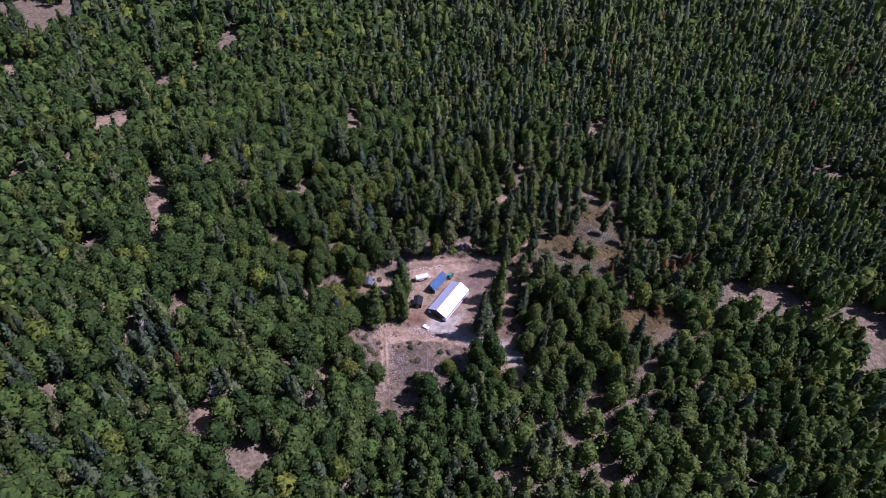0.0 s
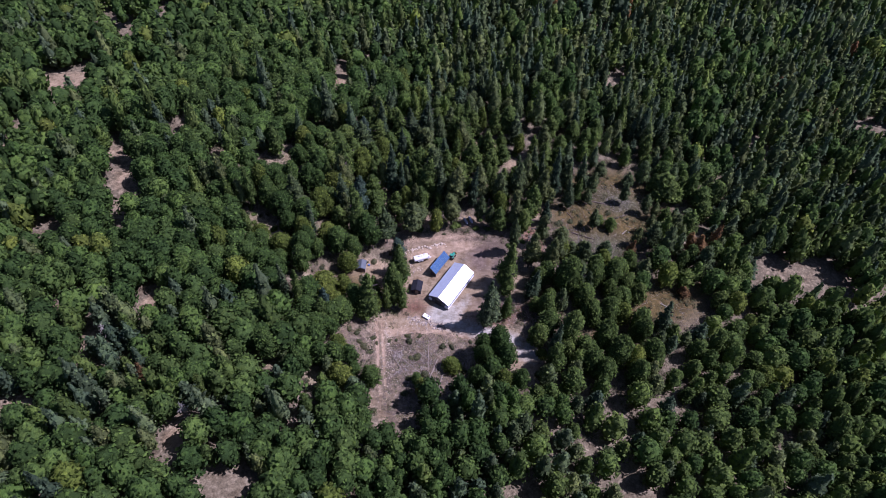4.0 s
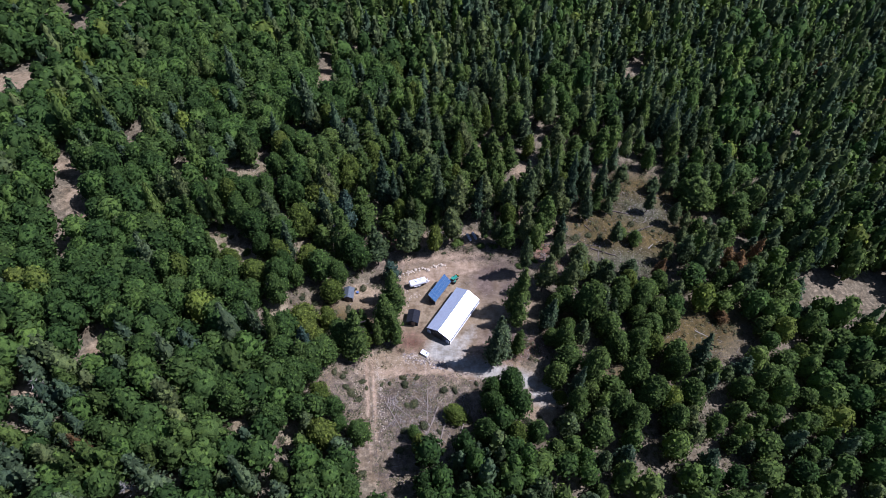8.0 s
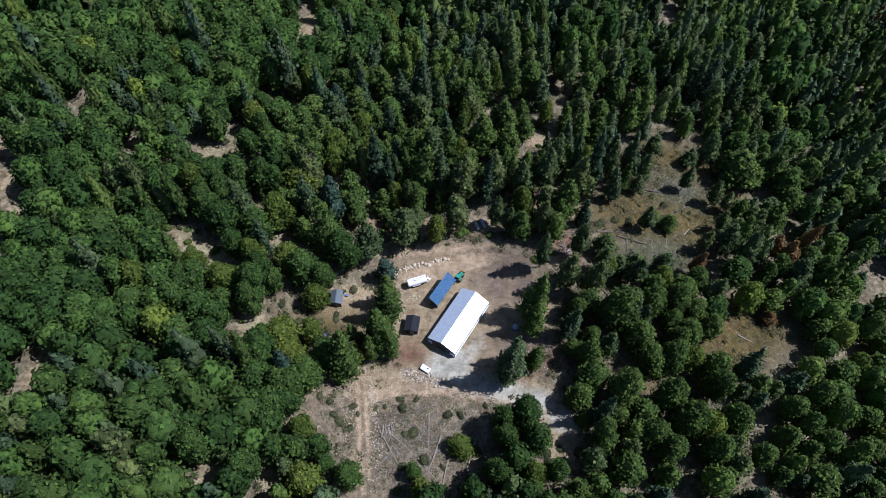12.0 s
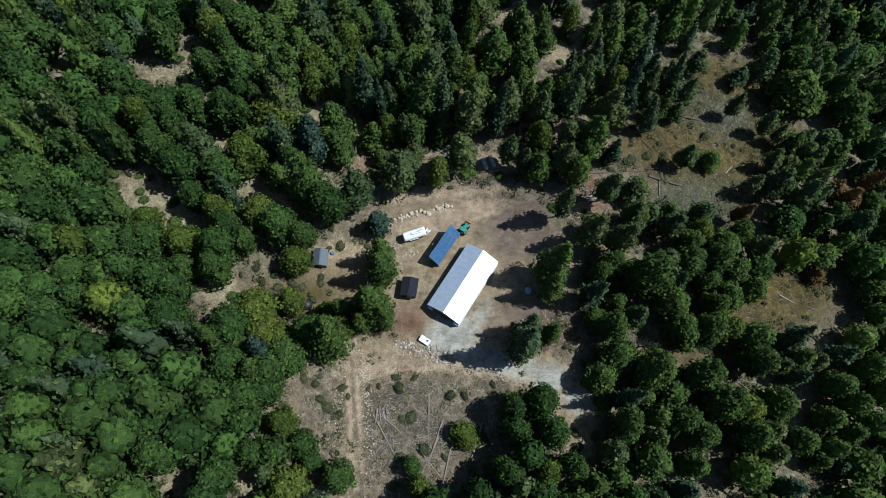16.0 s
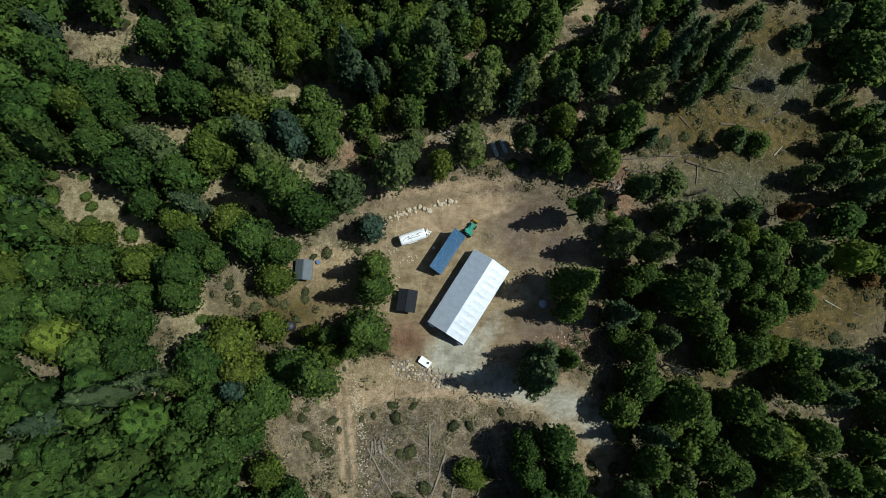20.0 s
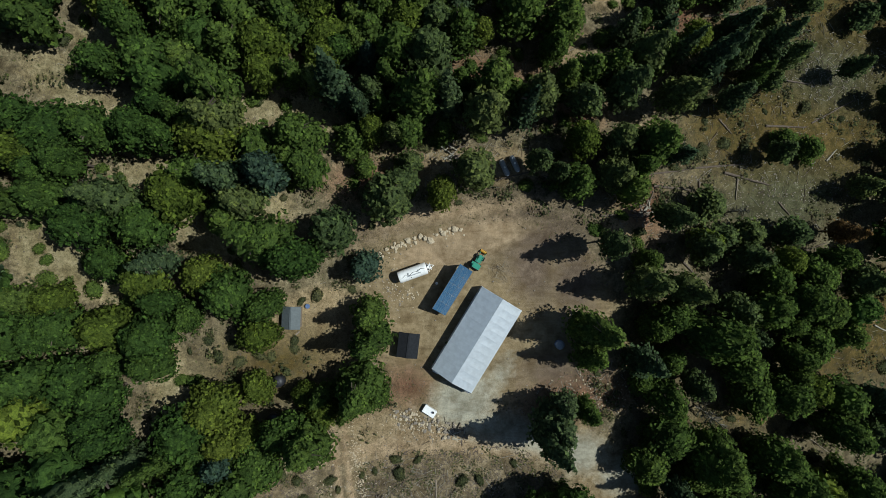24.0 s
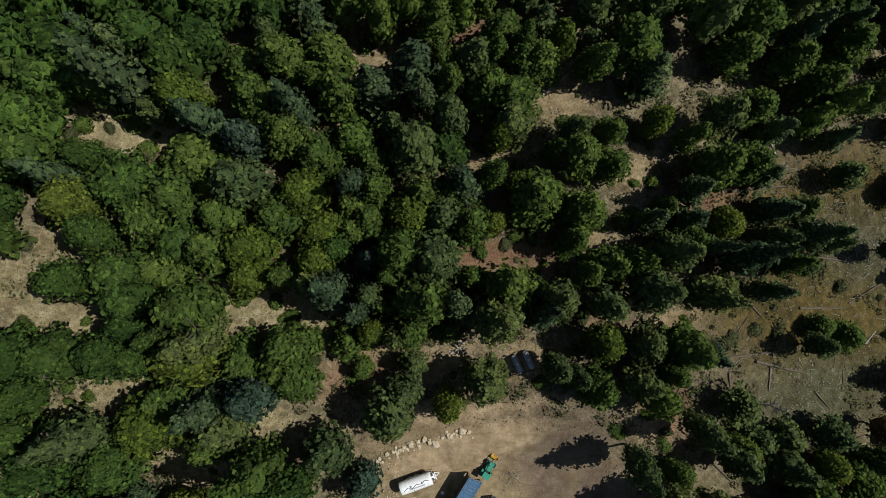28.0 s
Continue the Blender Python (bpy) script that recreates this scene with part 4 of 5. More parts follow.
def far_woods():
    """The woods beyond, as one mesh a species."""
    rng = np.random.default_rng(21)
    def stock_of(base, broad, needle):
        """Crowns of one fineness: leaves, leaf size, clumps, rings and sides for the broadleaf and the needle trees."""
        n, size, clumps, rings, seg = broad
        made = {"oak": [crown(base + k, "broad", n, size, clumps, rings, seg, 0.2 + 0.05 * (k % 3), 3.5, loose=0.1) for k in range(6)],
                "live": [crown(base + 10 + k, "broad", n, size, clumps, rings, seg, 0.18, 3.4, loose=0.1) for k in range(5)],
                "bright": [crown(base + 20 + k, "broad", n, size, clumps, rings, seg, 0.2, 3.2) for k in range(3)]}
        n, size, clumps, rings, seg = needle
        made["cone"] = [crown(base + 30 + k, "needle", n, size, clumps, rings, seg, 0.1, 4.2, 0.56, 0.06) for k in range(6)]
        made["pine"] = [crown(base + 40 + k, "needle", n, size, clumps, rings, seg, 0.16, 4.8, 0.55, 0.06) for k in range(6)]
        made["fir"] = [crown(base + 60 + k, "needle", n, size, clumps, rings, seg, 0.05, 5.4, 0.72, 0.06) for k in range(5)]
        made["rust"] = [crown(base + 80, "needle", n, size, clumps, rings, seg, 0.2, 5.0, 0.75, 0.2)]
        return made

    fine = stock_of(400, (420, 0.118, 60, 9, 12), (420, 0.135, 70, 12, 9))
    middle = stock_of(600, (230, 0.145, 44, 8, 10), (220, 0.165, 44, 10, 8))
    lows = stock_of(200, (84, 0.23, 26, 6, 8), (80, 0.25, 26, 8, 7))
    least = stock_of(800, (36, 0.33, 16, 5, 6), (34, 0.32, 16, 6, 6))
    out = {k: [] for k in lows}
    cell, grid = 8.0, {}
    for a, b, c in planted:
        grid.setdefault((int(a // cell), int(b // cell)), []).append((a, b, c))
    total = 0
    for _ in range(120000):
        y = -150 + 540 * rng.random()
        x = rng.uniform(-108 - 0.45 * max(0, y + 95), 134 + 0.5 * max(0, y + 95))
        if y > 228 + 0.22 * min(x, 0) + 0.42 * max(x, 0):
            continue
        con = rng.random() < conifer_share(x, y)
        r = rng.uniform(1.9, 3.1) if con else rng.uniform(2.7, 4.4) if y > -92 and x < -18 else rng.uniform(2.3, 3.9) if y > -92 else rng.uniform(4, 5.4)
        if y > 130:
            r *= 1.2 + 0.3 * sstep(160, 260, y)
        if crowded(x, y, r):
            continue
        if noise.noise(Vector((x * 0.05, y * 0.05, 9))) < -0.62:
            continue
        if zone(x, y, KEPT) > 0:
            continue
        if thinned(x, y):
            continue
        key = (int(x // cell), int(y // cell))
        around = [p for dx in (-1, 0, 1) for dy in (-1, 0, 1) for p in grid.get((key[0] + dx, key[1] + dy), ())]
        if any((x - a) ** 2 + (y - b) ** 2 < ((0.70 if 20 < x < 110 and y < 60 else 0.60 if con or x > 18 else 0.54) * (r + c)) ** 2 for a, b, c in around):
            continue
        grid.setdefault(key, []).append((x, y, r))
        kind = rng.choice(("fir", "pine", "cone"), p=(0.36, 0.3, 0.34)) if con else "bright" if rng.random() < 0.05 else "live" if x > 22 and y < 40 and rng.random() < 0.7 else "oak"
        if con and x > 0 and y > 75 and rng.random() < 0.006:
            kind = "rust"
        stock = fine if -92 < x < 96 and (-22 if x < 16 else -52) < y < 84 else middle if -92 < y < 50 and -112 < x < 120 else lows if y < 140 and -200 < x < 220 else least
        v, f, n = stock[kind][rng.integers(len(stock[kind]))]
        high = min(26, r * rng.uniform(4.6, 7.2)) * (0.95 + 0.5 * noise.noise(Vector((x * 0.06, y * 0.06, 2)))) if con else rng.uniform(8.5, 13) + 2.5 * sstep(-10, 30, x)
        if 20 < x < 110 and y < 60:
            high *= 0.78
        elif con and y > 60:
            high *= 0.9
        a = rng.uniform(0, 6.28)
        size, turn = np.array((r, r, high)), np.array(((math.cos(a), math.sin(a), 0), (-math.sin(a), math.cos(a), 0), (0, 0, 1)))
        out[kind].append(((v * size) @ turn + (x, y, ground_z(x, y)), f, (n / size) @ turn, rng.random()))
        total += 1
        if total > 6600:
            break
    for kind, trees in out.items():
        starts = np.concatenate([[0], np.cumsum([len(t[0]) for t in trees])[:-1]])
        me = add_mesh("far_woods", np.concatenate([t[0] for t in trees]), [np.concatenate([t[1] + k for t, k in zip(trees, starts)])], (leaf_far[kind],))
        n = np.concatenate([t[2] for t in trees])
        set_normals(me, n / (np.linalg.norm(n, axis=1, keepdims=True) + 1e-9))
        me.attributes.new("tint", "FLOAT", "POINT").data.foreach_set("value", np.concatenate([np.full(len(t[0]), t[3], np.float32) for t in trees]))
        words = {"oak": "dense dark green oak woods on the hillside", "live": "olive-green live oak woods on the slope", "bright": "scattered yellow-green young oaks in the woods",
                 "cone": "cedar woods on the hillside in sunlit green", "pine": "green pine woods on the hillside", "fir": "dark pointed fir woods on the hillside", "rust": "scattered rust-brown dying pines"}[kind]
        tagged(new("far_woods", me), words, "woods", kind="stuff")


far_woods()


def undergrowth(n):
    """Low brush under and between the trees, one mesh."""
    rng = np.random.default_rng(77)
    at, nor, size, tint = [], [], [], []
    while len(at) < n:
        x, y = rng.uniform(-76, 88), rng.uniform(-60, 74)
        d = zone(x, y, CLEARINGS)
        if inside(x, y, YARD[0]) > -0.1 or d > 4 or (d > 0 and rng.random() < (0.82 if x < 34 else 0.35)):
            continue
        r, h, m = rng.uniform(0.4, 1.5), rng.uniform(0.5, 1.5), 28
        a, q = rng.uniform(0, 6.28, m), np.sqrt(rng.random(m))
        dome = np.sqrt(1 - 0.85 * q * q)
        at.append(np.stack([x + r * q * np.cos(a), y + r * q * np.sin(a), ground_z(x, y) + h * dome * rng.uniform(0.5, 1.05, m)], 1))
        nor.append(np.stack([q * np.cos(a), q * np.sin(a), dome + 0.3], 1))
        size.append(np.full(m, 0.12 + 0.07 * r))
        tint.append(np.full(4 * m, rng.random(), np.float32))
    v, f = kites(rng, np.concatenate(at), np.concatenate(nor), np.concatenate(size))
    me = add_mesh("undergrowth", v, [f], (leaf_far["scrub"],))
    me.attributes.new("tint", "FLOAT", "POINT").data.foreach_set("value", np.concatenate(tint))
    tagged(new("undergrowth", me), "low olive-green brush under and between the trees", "undergrowth", kind="stuff")


undergrowth(2500)


# ---------------------------------------------------------------- the greenhouse
def greenhouse():
    e = thing("greenhouse", pose(4.32, -11.39, 0, 0, 0, -32.75), "white plastic-film greenhouse with a ribbed pitched roof", "greenhouse")
    half, length, eave, top, bays = 3.5, 14.6, 2.25, 3.86, 12

    def arc(s):
        """The roof's line on the +x side, from eave (0) to ridge (1)."""
        return half * (1 - s), eave + (top - eave) * (s + 0.02 * s * (1 - s))

    step = length / bays
    slack = random.Random(8)
    for side in (1, -1):
        sag = [slack.uniform(0.008, 0.026) for _ in range(bays)]       # the film hangs in between the ribs
        for k in range(bays):
            bm = bmesh.new()
            y0, y1 = -length / 2 + k * step + 0.001, -length / 2 + (k + 1) * step - 0.001
            rows = []
            for q in range(9):
                x, z = arc(q / 8)
                rows.append([bm.verts.new((side * x, y0 + (y1 - y0) * t, z - sag[k] * math.sin(math.pi * t) * math.sin(math.pi * q / 8))) for t in (0, 0.25, 0.5, 0.75, 1)])
            for lo, hi in zip(rows, rows[1:]):
                for t in range(4):
                    bm.faces.new((lo[t], lo[t + 1], hi[t + 1], hi[t]))
            bmesh.ops.recalc_face_normals(bm, faces=bm.faces)
            bmesh.ops.solidify(bm, geom=bm.faces[:], thickness=0.012)
            part("roof_panel", bm, film, e)
    for k in range(bays + 1):
        y = -length / 2 + k * step
        bm = bmesh.new()
        for side in (1, -1):
            pts = [arc(q / 8) for q in range(9)]
            rod(bm, (side * half, y, 0), (side * half, y, eave), 0.03, seg=6)
            for (xa, za), (xb, zb) in zip(pts, pts[1:]):
                rod(bm, (side * xa, y, za - 0.034), (side * xb, y, zb - 0.034), 0.021, seg=6)
        part("rib", bm, white_paint, e)
    for x, z in ((0, top), (half, eave), (-half, eave), (1.75, 3.03), (-1.75, 3.03), (2.6, 2.6), (-2.6, 2.6)):
        part("purlin", rodded((x, -length / 2, z - 0.03), (x, length / 2, z - 0.03), 0.022, seg=6), white_paint, e)
    for side in (1, -1):
        bm = box(bmesh.new(), (0.015, length - 0.1, 1.5), (side * (half - 0.02), 0, 1.45))
        part("side_curtain", bm, film, e, "rolled white film side curtain")
        part("base_board", boxed((0.05, length, 0.3), (side * half, 0, 0.15), bevel=0.01), plank_wall, e)
        part("curtain_roll", rodded((side * (half + 0.05), -length / 2, 0.68), (side * (half + 0.05), length / 2, 0.68), 0.06), white_paint, e)
    for end, y in (("front", -length / 2), ("back", length / 2)):
        for x0, x1 in ((-3.45, -1.15), (1.15, 3.45), (-1.1, 1.1)):
            bm = bmesh.new()
            low = 2.1 if (x0, end) == (-1.1, "front") else 0.05
            n = 6
            lo = [bm.verts.new((x0 + (x1 - x0) * q / n, y, low)) for q in range(n + 1)]
            hi = []
            for q in range(n + 1):
                x = x0 + (x1 - x0) * q / n
                hi.append(bm.verts.new((x, y, arc(1 - abs(x) / half)[1] - 0.06)))
            for q in range(n):
                bm.faces.new((lo[q], lo[q + 1], hi[q + 1], hi[q]))
            bmesh.ops.solidify(bm, geom=bm.faces[:], thickness=0.02)
            part("end_panel", bm, shaded_end_film, e, "film end wall with its shade in a dark tone")
        # posts and rail dark too, to match the gable's painted shade
        for x in (-3.45, -2.3, -1.12, 1.12, 2.3, 3.45):
            part("end_post", boxed((0.09, 0.09, arc(1 - abs(x) / half)[1] - 0.05), (x, y - 0.06, (arc(1 - abs(x) / half)[1] - 0.05) / 2)), dark_steel, e)
        part("end_rail", boxed((6.9, 0.08, 0.1), (0, y - 0.07, 2.12)), dark_steel, e)
        for x in ((-2.75, 2.85) if end == "front" else ()):
            fan = part("exhaust_fan", boxed((0.95, 0.34, 0.95), (x, y * 1.02, 1.25), bevel=0.03), white_paint, e, "white square exhaust fan housing")
            for k in range(5):
                part("fan_slat", boxed((0.8, 0.03, 0.1), (x, y * 1.02 - 0.19 * (1 if y < 0 else -1), 0.93 + 0.16 * k), (25, 0, 0)), tank_grey, fan)
        part("roll_door", boxed((2.1, 0.03, 2.0), (0, y * 1.004, 1.02)), black_plastic, e, "dark roll-up doorway")
    rng = np.random.default_rng(3)
    for x in (-2.4, -0.8, 0.8, 2.4):
        at = np.stack([x + rng.normal(0, 0.42, 420), rng.uniform(-6.6, 6.6, 420), rng.uniform(0.4, 1.5, 420)], 1)
        v, f = kites(rng, at, np.tile((0, 0, 1.0), (420, 1)), 0.24)
        bed = part("plant_row", add_mesh("plant_row", v, [f], (bed_leaves,)), None, e, "row of leafy green plants")
        part("bed_board", boxed((0.9, 13.4, 0.35), (x, 0, 0.175), bevel=0.02), plank_wall, e)
    return e


greenhouse()


# ---------------------------------------------------------------- the solar array
def solar_array():
    e = thing("solar_array", pose(0.8, -3.75, 0, 0, 0, -33.2), "tilted blue solar panels on a timber frame", "solar panel")
    wide, high, low, long = 2.3, 3.55, 1.75, 7.9
    tilt = math.degrees(math.atan2(high - low, wide))
    slope = math.hypot(wide, high - low)
    rows, cols = 3, 5
    pw, pl = slope / rows, long / cols
    for r in range(rows):
        for c in range(cols):
            s = (r + 0.5) / rows
            m = pose(-wide / 2 + wide * s, -long / 2 + (c + 0.5) * pl, high + (low - high) * s, 0, tilt, 0)
            fr = part("panel_frame", boxed((pw - 0.02, pl - 0.02, 0.04), bevel=0.006), tank_grey, e, "blue solar panel with a thin grey frame")
            fr.matrix_basis = m
            part("solar_cell_sheet", boxed((pw - 0.036, pl - 0.036, 0.012), (0, 0, 0.021)), solar_cells, fr)
    for x, z in ((-wide / 2 + 0.2, high - 0.2), (wide / 2 - 0.2, low - 0.0)):
        part("beam", boxed((0.1, long, 0.14), (x, 0, z - 0.12)), plank_wall, e)
        for y in (-3.7, -1.25, 1.25, 3.7):
            part("post", boxed((0.12, 0.12, z - 0.1), (x, y, (z - 0.1) / 2)), plank_wall, e)
    for y in (-3.7, 3.7):
        part("brace", rodded((-wide / 2 + 0.2, y, 0.3), (wide / 2 - 0.2, y, low - 0.2), 0.04), plank_wall, e)
    # dark sheets added for the dim space under the panels
    part("back_sheet", boxed((0.03, long - 0.3, 2.6), (-wide / 2 + 0.1, 0, 1.6)), shed_wall, e, "dark sheet for the shade at the back of the panels")
    part("end_sheet", boxed((wide - 0.5, 0.03, 1.6), (0, -long / 2 + 0.2, 0.85)), shed_wall, e, "dark sheet for the shade under the panel end")


solar_array()


# ---------------------------------------------------------------- sheds
def gable_shed(name, m, size, eave, top, wall_mat, roof_mat, label, over=0.22, seams=9):
    e = thing(name, m, label, "shed")
    w, d = size
    for s in (-1, 1):
        part("side_wall", boxed((0.08, d - 0.02, eave + 0.3), (s * (w / 2 - 0.04), 0, (eave - 0.3) / 2)), wall_mat, e)
        bm = bmesh.new()
        y = s * (d / 2 - 0.05)
        v = [bm.verts.new(p) for p in ((-w / 2 + 0.09, y, -0.3), (w / 2 - 0.09, y, -0.3), (w / 2 - 0.09, y, eave), (0, y, top - 0.04), (-w / 2 + 0.09, y, eave))]
        bm.faces.new(v)
        bmesh.ops.solidify(bm, geom=bm.faces[:], thickness=0.06)
        part("gable_wall", bm, wall_mat, e)
        slope = math.hypot(w / 2 + over, (top - eave) * (1 + 2 * over / w))
        ang = math.degrees(math.atan2(top - eave, w / 2))
        mid = (s * (w / 4 + over / 2), 0, (top + eave) / 2 - (top - eave) * over / w + 0.05)
        roof = part("roof", boxed((slope, d + 2 * over, 0.05), mid, (0, s * ang, 0), 0.008), roof_mat, e)
        for k in range(seams):
            q = -d / 2 - over + 0.1 + (d + 2 * over - 0.2) * k / (seams - 1)
            part("roof_seam", boxed((slope, 0.05, 0.035), (mid[0], q, mid[2] + 0.035), (0, s * ang, 0)), roof_mat, roof)
    part("ridge_cap", boxed((0.24, d + 2 * over, 0.04), (0, 0, top + 0.085), bevel=0.01), roof_mat, e)
    door = part("door", boxed((0.95, 0.05, 1.85), (0.2, -d / 2 - 0.03, 0.95), bevel=0.01), plank_wall, e)
    part("door_handle", boxed((0.04, 0.06, 0.14), (0.55, -d / 2 - 0.08, 1.0)), galvanised, door)
    return e


gable_shed("shed", pose(-6.1, -12.05, 0, 0, 0, -8), (2.75, 3.35), 1.9, 2.55, shed_wall, shed_roof, "small black shed with a charcoal gable roof")
HUT_Z = ground_z(-22.9, -7.2)
gable_shed("shed", pose(-22.9, -7.2, HUT_Z, 0, 0, -3), (2.3, 2.9), 1.8, 2.35, plank_wall, hut_roof, "grey-blue roofed small wooden hut under oaks")


# ---------------------------------------------------------------- tank trailer
def tank_trailer():
    e = thing("tank_trailer", pose(-5.0, -1.0, 0, 0, 0, 18.5), "white cylindrical water tank on a trailer", "trailer")
    r = 0.92
    prof = [(0.05, -2.52), (0.6, -2.51), (0.86, -2.48), (r, -2.4)] + [(r, -2.4 + k * 0.5) for k in range(1, 9)] + [(r, 1.95), (0.86, 2.02), (0.6, 2.05), (0.05, 2.06)]
    tank = part("tank", lathe(prof, 24, "X"), white_paint, e)
    tank.location = (0, 0, 1.5)
    for x in (-1.4, 1.0):
        band = part("tank_band", lathe([(r + 0.008, x - 0.03), (r + 0.008, x + 0.03)], 24, "X"), white_paint, e)
        band.location = (0, 0, 1.5)
    for x in (-0.9, 0.75):
        part("hatch", lathe([(0.13, 0), (0.15, 0.07), (0.1, 0.1), (0.03, 0.11)], 14), tank_grey, e).location = (x, 0.05, 2.4)
    part("walkway", boxed((2.2, 0.16, 0.03), (-0.1, -0.3, 2.385), bevel=0.005), tank_grey, e)
    for s in (-1, 1):
        part("chassis_rail", boxed((4.4, 0.1, 0.16), (0.1, s * 0.45, 0.62), bevel=0.01), white_paint, e)
        part("tongue", rodded((2.2, s * 0.45, 0.6), (3.2, 0, 0.55), 0.05), white_paint, e)
        for x in (-0.9, -0.05):
            w = part("wheel", lathe([(0.2, -0.1), (0.36, -0.1), (0.39, -0.05), (0.39, 0.05), (0.36, 0.1), (0.2, 0.1)], 18), rubber, e)
            w.matrix_basis = pose(x, s * 0.78, 0.39, 90, 0, 0)
            part("rim", lathe([(0.03, -0.11), (0.19, -0.1), (0.19, 0.1), (0.03, 0.11)], 14), galvanised, w)
        part("mudguard", boxed((1.9, 0.24, 0.04), (-0.48, s * 0.78, 0.86), bevel=0.01), white_paint, e)
    for x in (-1.5, 1.2):
        part("saddle", boxed((0.12, 1.2, 0.3), (x, 0, 0.75), bevel=0.01), dark_steel, e)
    part("pump_box", boxed((0.5, 0.8, 0.45), (2.35, 0, 0.95), bevel=0.03), white_paint, e)
    for x, y, s in ((2.15, 0.3, 0.34), (2.2, -0.32, 0.28), (-0.6, -0.55, 0.2), (0.5, 0.5, 0.16)):
        part("valve_box", boxed((s, s * 0.8, s), (x, y, 2.15 if x < 2 else 1.35), bevel=0.03), dark_steel, e)
    bends = ((-2.0, -0.28, 2.38), (-1.35, 0.05, 2.44), (-0.75, -0.22, 2.41), (-0.1, 0.08, 2.44), (0.6, -0.05, 2.44), (1.15, 0.22, 2.41), (1.75, 0.05, 2.44))
    bm = bmesh.new()
    for a, b in zip(bends, bends[1:]):
        rod(bm, a, b, 0.035)
    part("hose", bm, dark_steel, e, "dark hose bent along the tank top")
    part("rear_frame", rodded((2.2, -0.7, 0.7), (2.2, 0.7, 0.7), 0.05), white_paint, e)
    for s in (-1, 1):
        part("guard_post", rodded((2.65, s * 0.55, 0.6), (2.65, s * 0.55, 1.4), 0.035), white_paint, e)
    part("guard_bar", rodded((2.65, -0.55, 1.4), (2.65, 0.55, 1.4), 0.035), white_paint, e)


tank_trailer()


# ---------------------------------------------------------------- tractor
def tractor():
    e = thing("tractor", pose(4.75, 0.35, 0, 0, 0, 57), "green compact tractor with a yellow front bucket", "tractor")
    part("hood", boxed((1.3, 0.62, 0.5), (0.55, 0, 0.95), bevel=0.08), tractor_green, e)
    part("chassis", boxed((2.3, 0.4, 0.3), (0.05, 0, 0.6), bevel=0.03), dark_steel, e)
    part("seat", boxed((0.45, 0.5, 0.5), (-0.6, 0, 1.05), bevel=0.08), black_plastic, e)
    part("canopy", boxed((0.85, 1.0, 0.07), (-0.62, 0, 2.0), bevel=0.02), tractor_green, e, "green roll-bar canopy")
    for s in (-1, 1):
        part("canopy_post", rodded((-0.85, s * 0.5, 0.8), (-0.85, s * 0.5, 1.98), 0.035), dark_steel, e)
        part("fender", boxed((0.8, 0.3, 0.08), (-0.62, s * 0.62, 1.02), bevel=0.03), tractor_green, e)
        for x, r, w in ((-0.65, 0.52, 0.16), (0.85, 0.33, 0.11)):
            t = part("wheel", lathe([(r * 0.5, -w), (r * 0.95, -w), (r, -w * 0.5), (r, w * 0.5), (r * 0.95, w), (r * 0.5, w)], 18), rubber, e)
            t.matrix_basis = pose(x, s * 0.62, r, 90, 0, 0)
            part("rim", lathe([(0.03, -w * 0.9), (r * 0.5, -w * 0.8), (r * 0.5, w * 0.8), (0.03, w * 0.9)], 14), tractor_yellow, t)
        part("loader_arm", rodded((-0.1, s * 0.42, 1.1), (1.7, s * 0.42, 0.5), 0.05), tractor_green, e)
    bm = bmesh.new()
    v = []
    for y in (-0.52, 0.52):
        v.append([bm.verts.new((x, y, z)) for x, z in ((1.7, 0.7), (1.62, 0.35), (1.8, 0.12), (2.1, 0.1))])
    for k in range(3):
        bm.faces.new((v[0][k], v[0][k + 1], v[1][k + 1], v[1][k]))
    bm.faces.new(v[0])
    bm.faces.new(v[1][::-1])
    bmesh.ops.solidify(bm, geom=bm.faces[:], thickness=0.03)
    part("bucket", bm, tractor_yellow, e, "yellow steel loader bucket")
    part("exhaust_pipe", rodded((0.75, 0.22, 1.2), (0.75, 0.22, 1.75), 0.03), dark_steel, e)
    part("steering_wheel", lathe([(0.14, 0), (0.18, 0.02), (0.14, 0.04)], 14), black_plastic, e).location = (-0.2, 0, 1.35)


tractor()


# ---------------------------------------------------------------- chest, tanks, pale crates
def chest():
    e = thing("storage_chest", pose(-3.1, -22.3, ground_z(-3.1, -22.3), 0, 0, -34), "white lidded storage chest on the gravel edge", "chest")
    part("body", boxed((2.0, 1.15, 0.72), (0, 0, 0.36), bevel=0.03), white_paint, e)
    part("lid", boxed((2.06, 1.21, 0.1), (0, 0, 0.78), bevel=0.03), white_paint, e)
    part("bucket", lathe([(0.14, 0), (0.17, 0.26), (0.15, 0.27)], 14), black_plastic, e, "black bucket on the lid").location = (0.55, 0.2, 0.83)


chest()


def water_tank(x, y, r, h):
    e = thing("water_tank", pose(x, y, ground_z(x, y) - 0.05), "black round plastic water tank with a domed lid", "water tank", "water tanks")
    part("body", lathe([(r, 0), (r, h * 0.32), (r * 0.97, h * 0.34), (r, h * 0.36), (r, h * 0.66), (r * 0.97, h * 0.68), (r, h * 0.7), (r, h), (r * 0.6, h + 0.22), (0.25, h + 0.3)], 24), black_plastic, e)
    part("lid", lathe([(0.26, 0), (0.26, 0.08), (0.05, 0.11)], 14), dark_steel, e).location = (0, 0, h + 0.3)


water_tank(-24.9, -16.4, 0.85, 1.5)
water_tank(-25.6, -21.8, 0.95, 1.6)


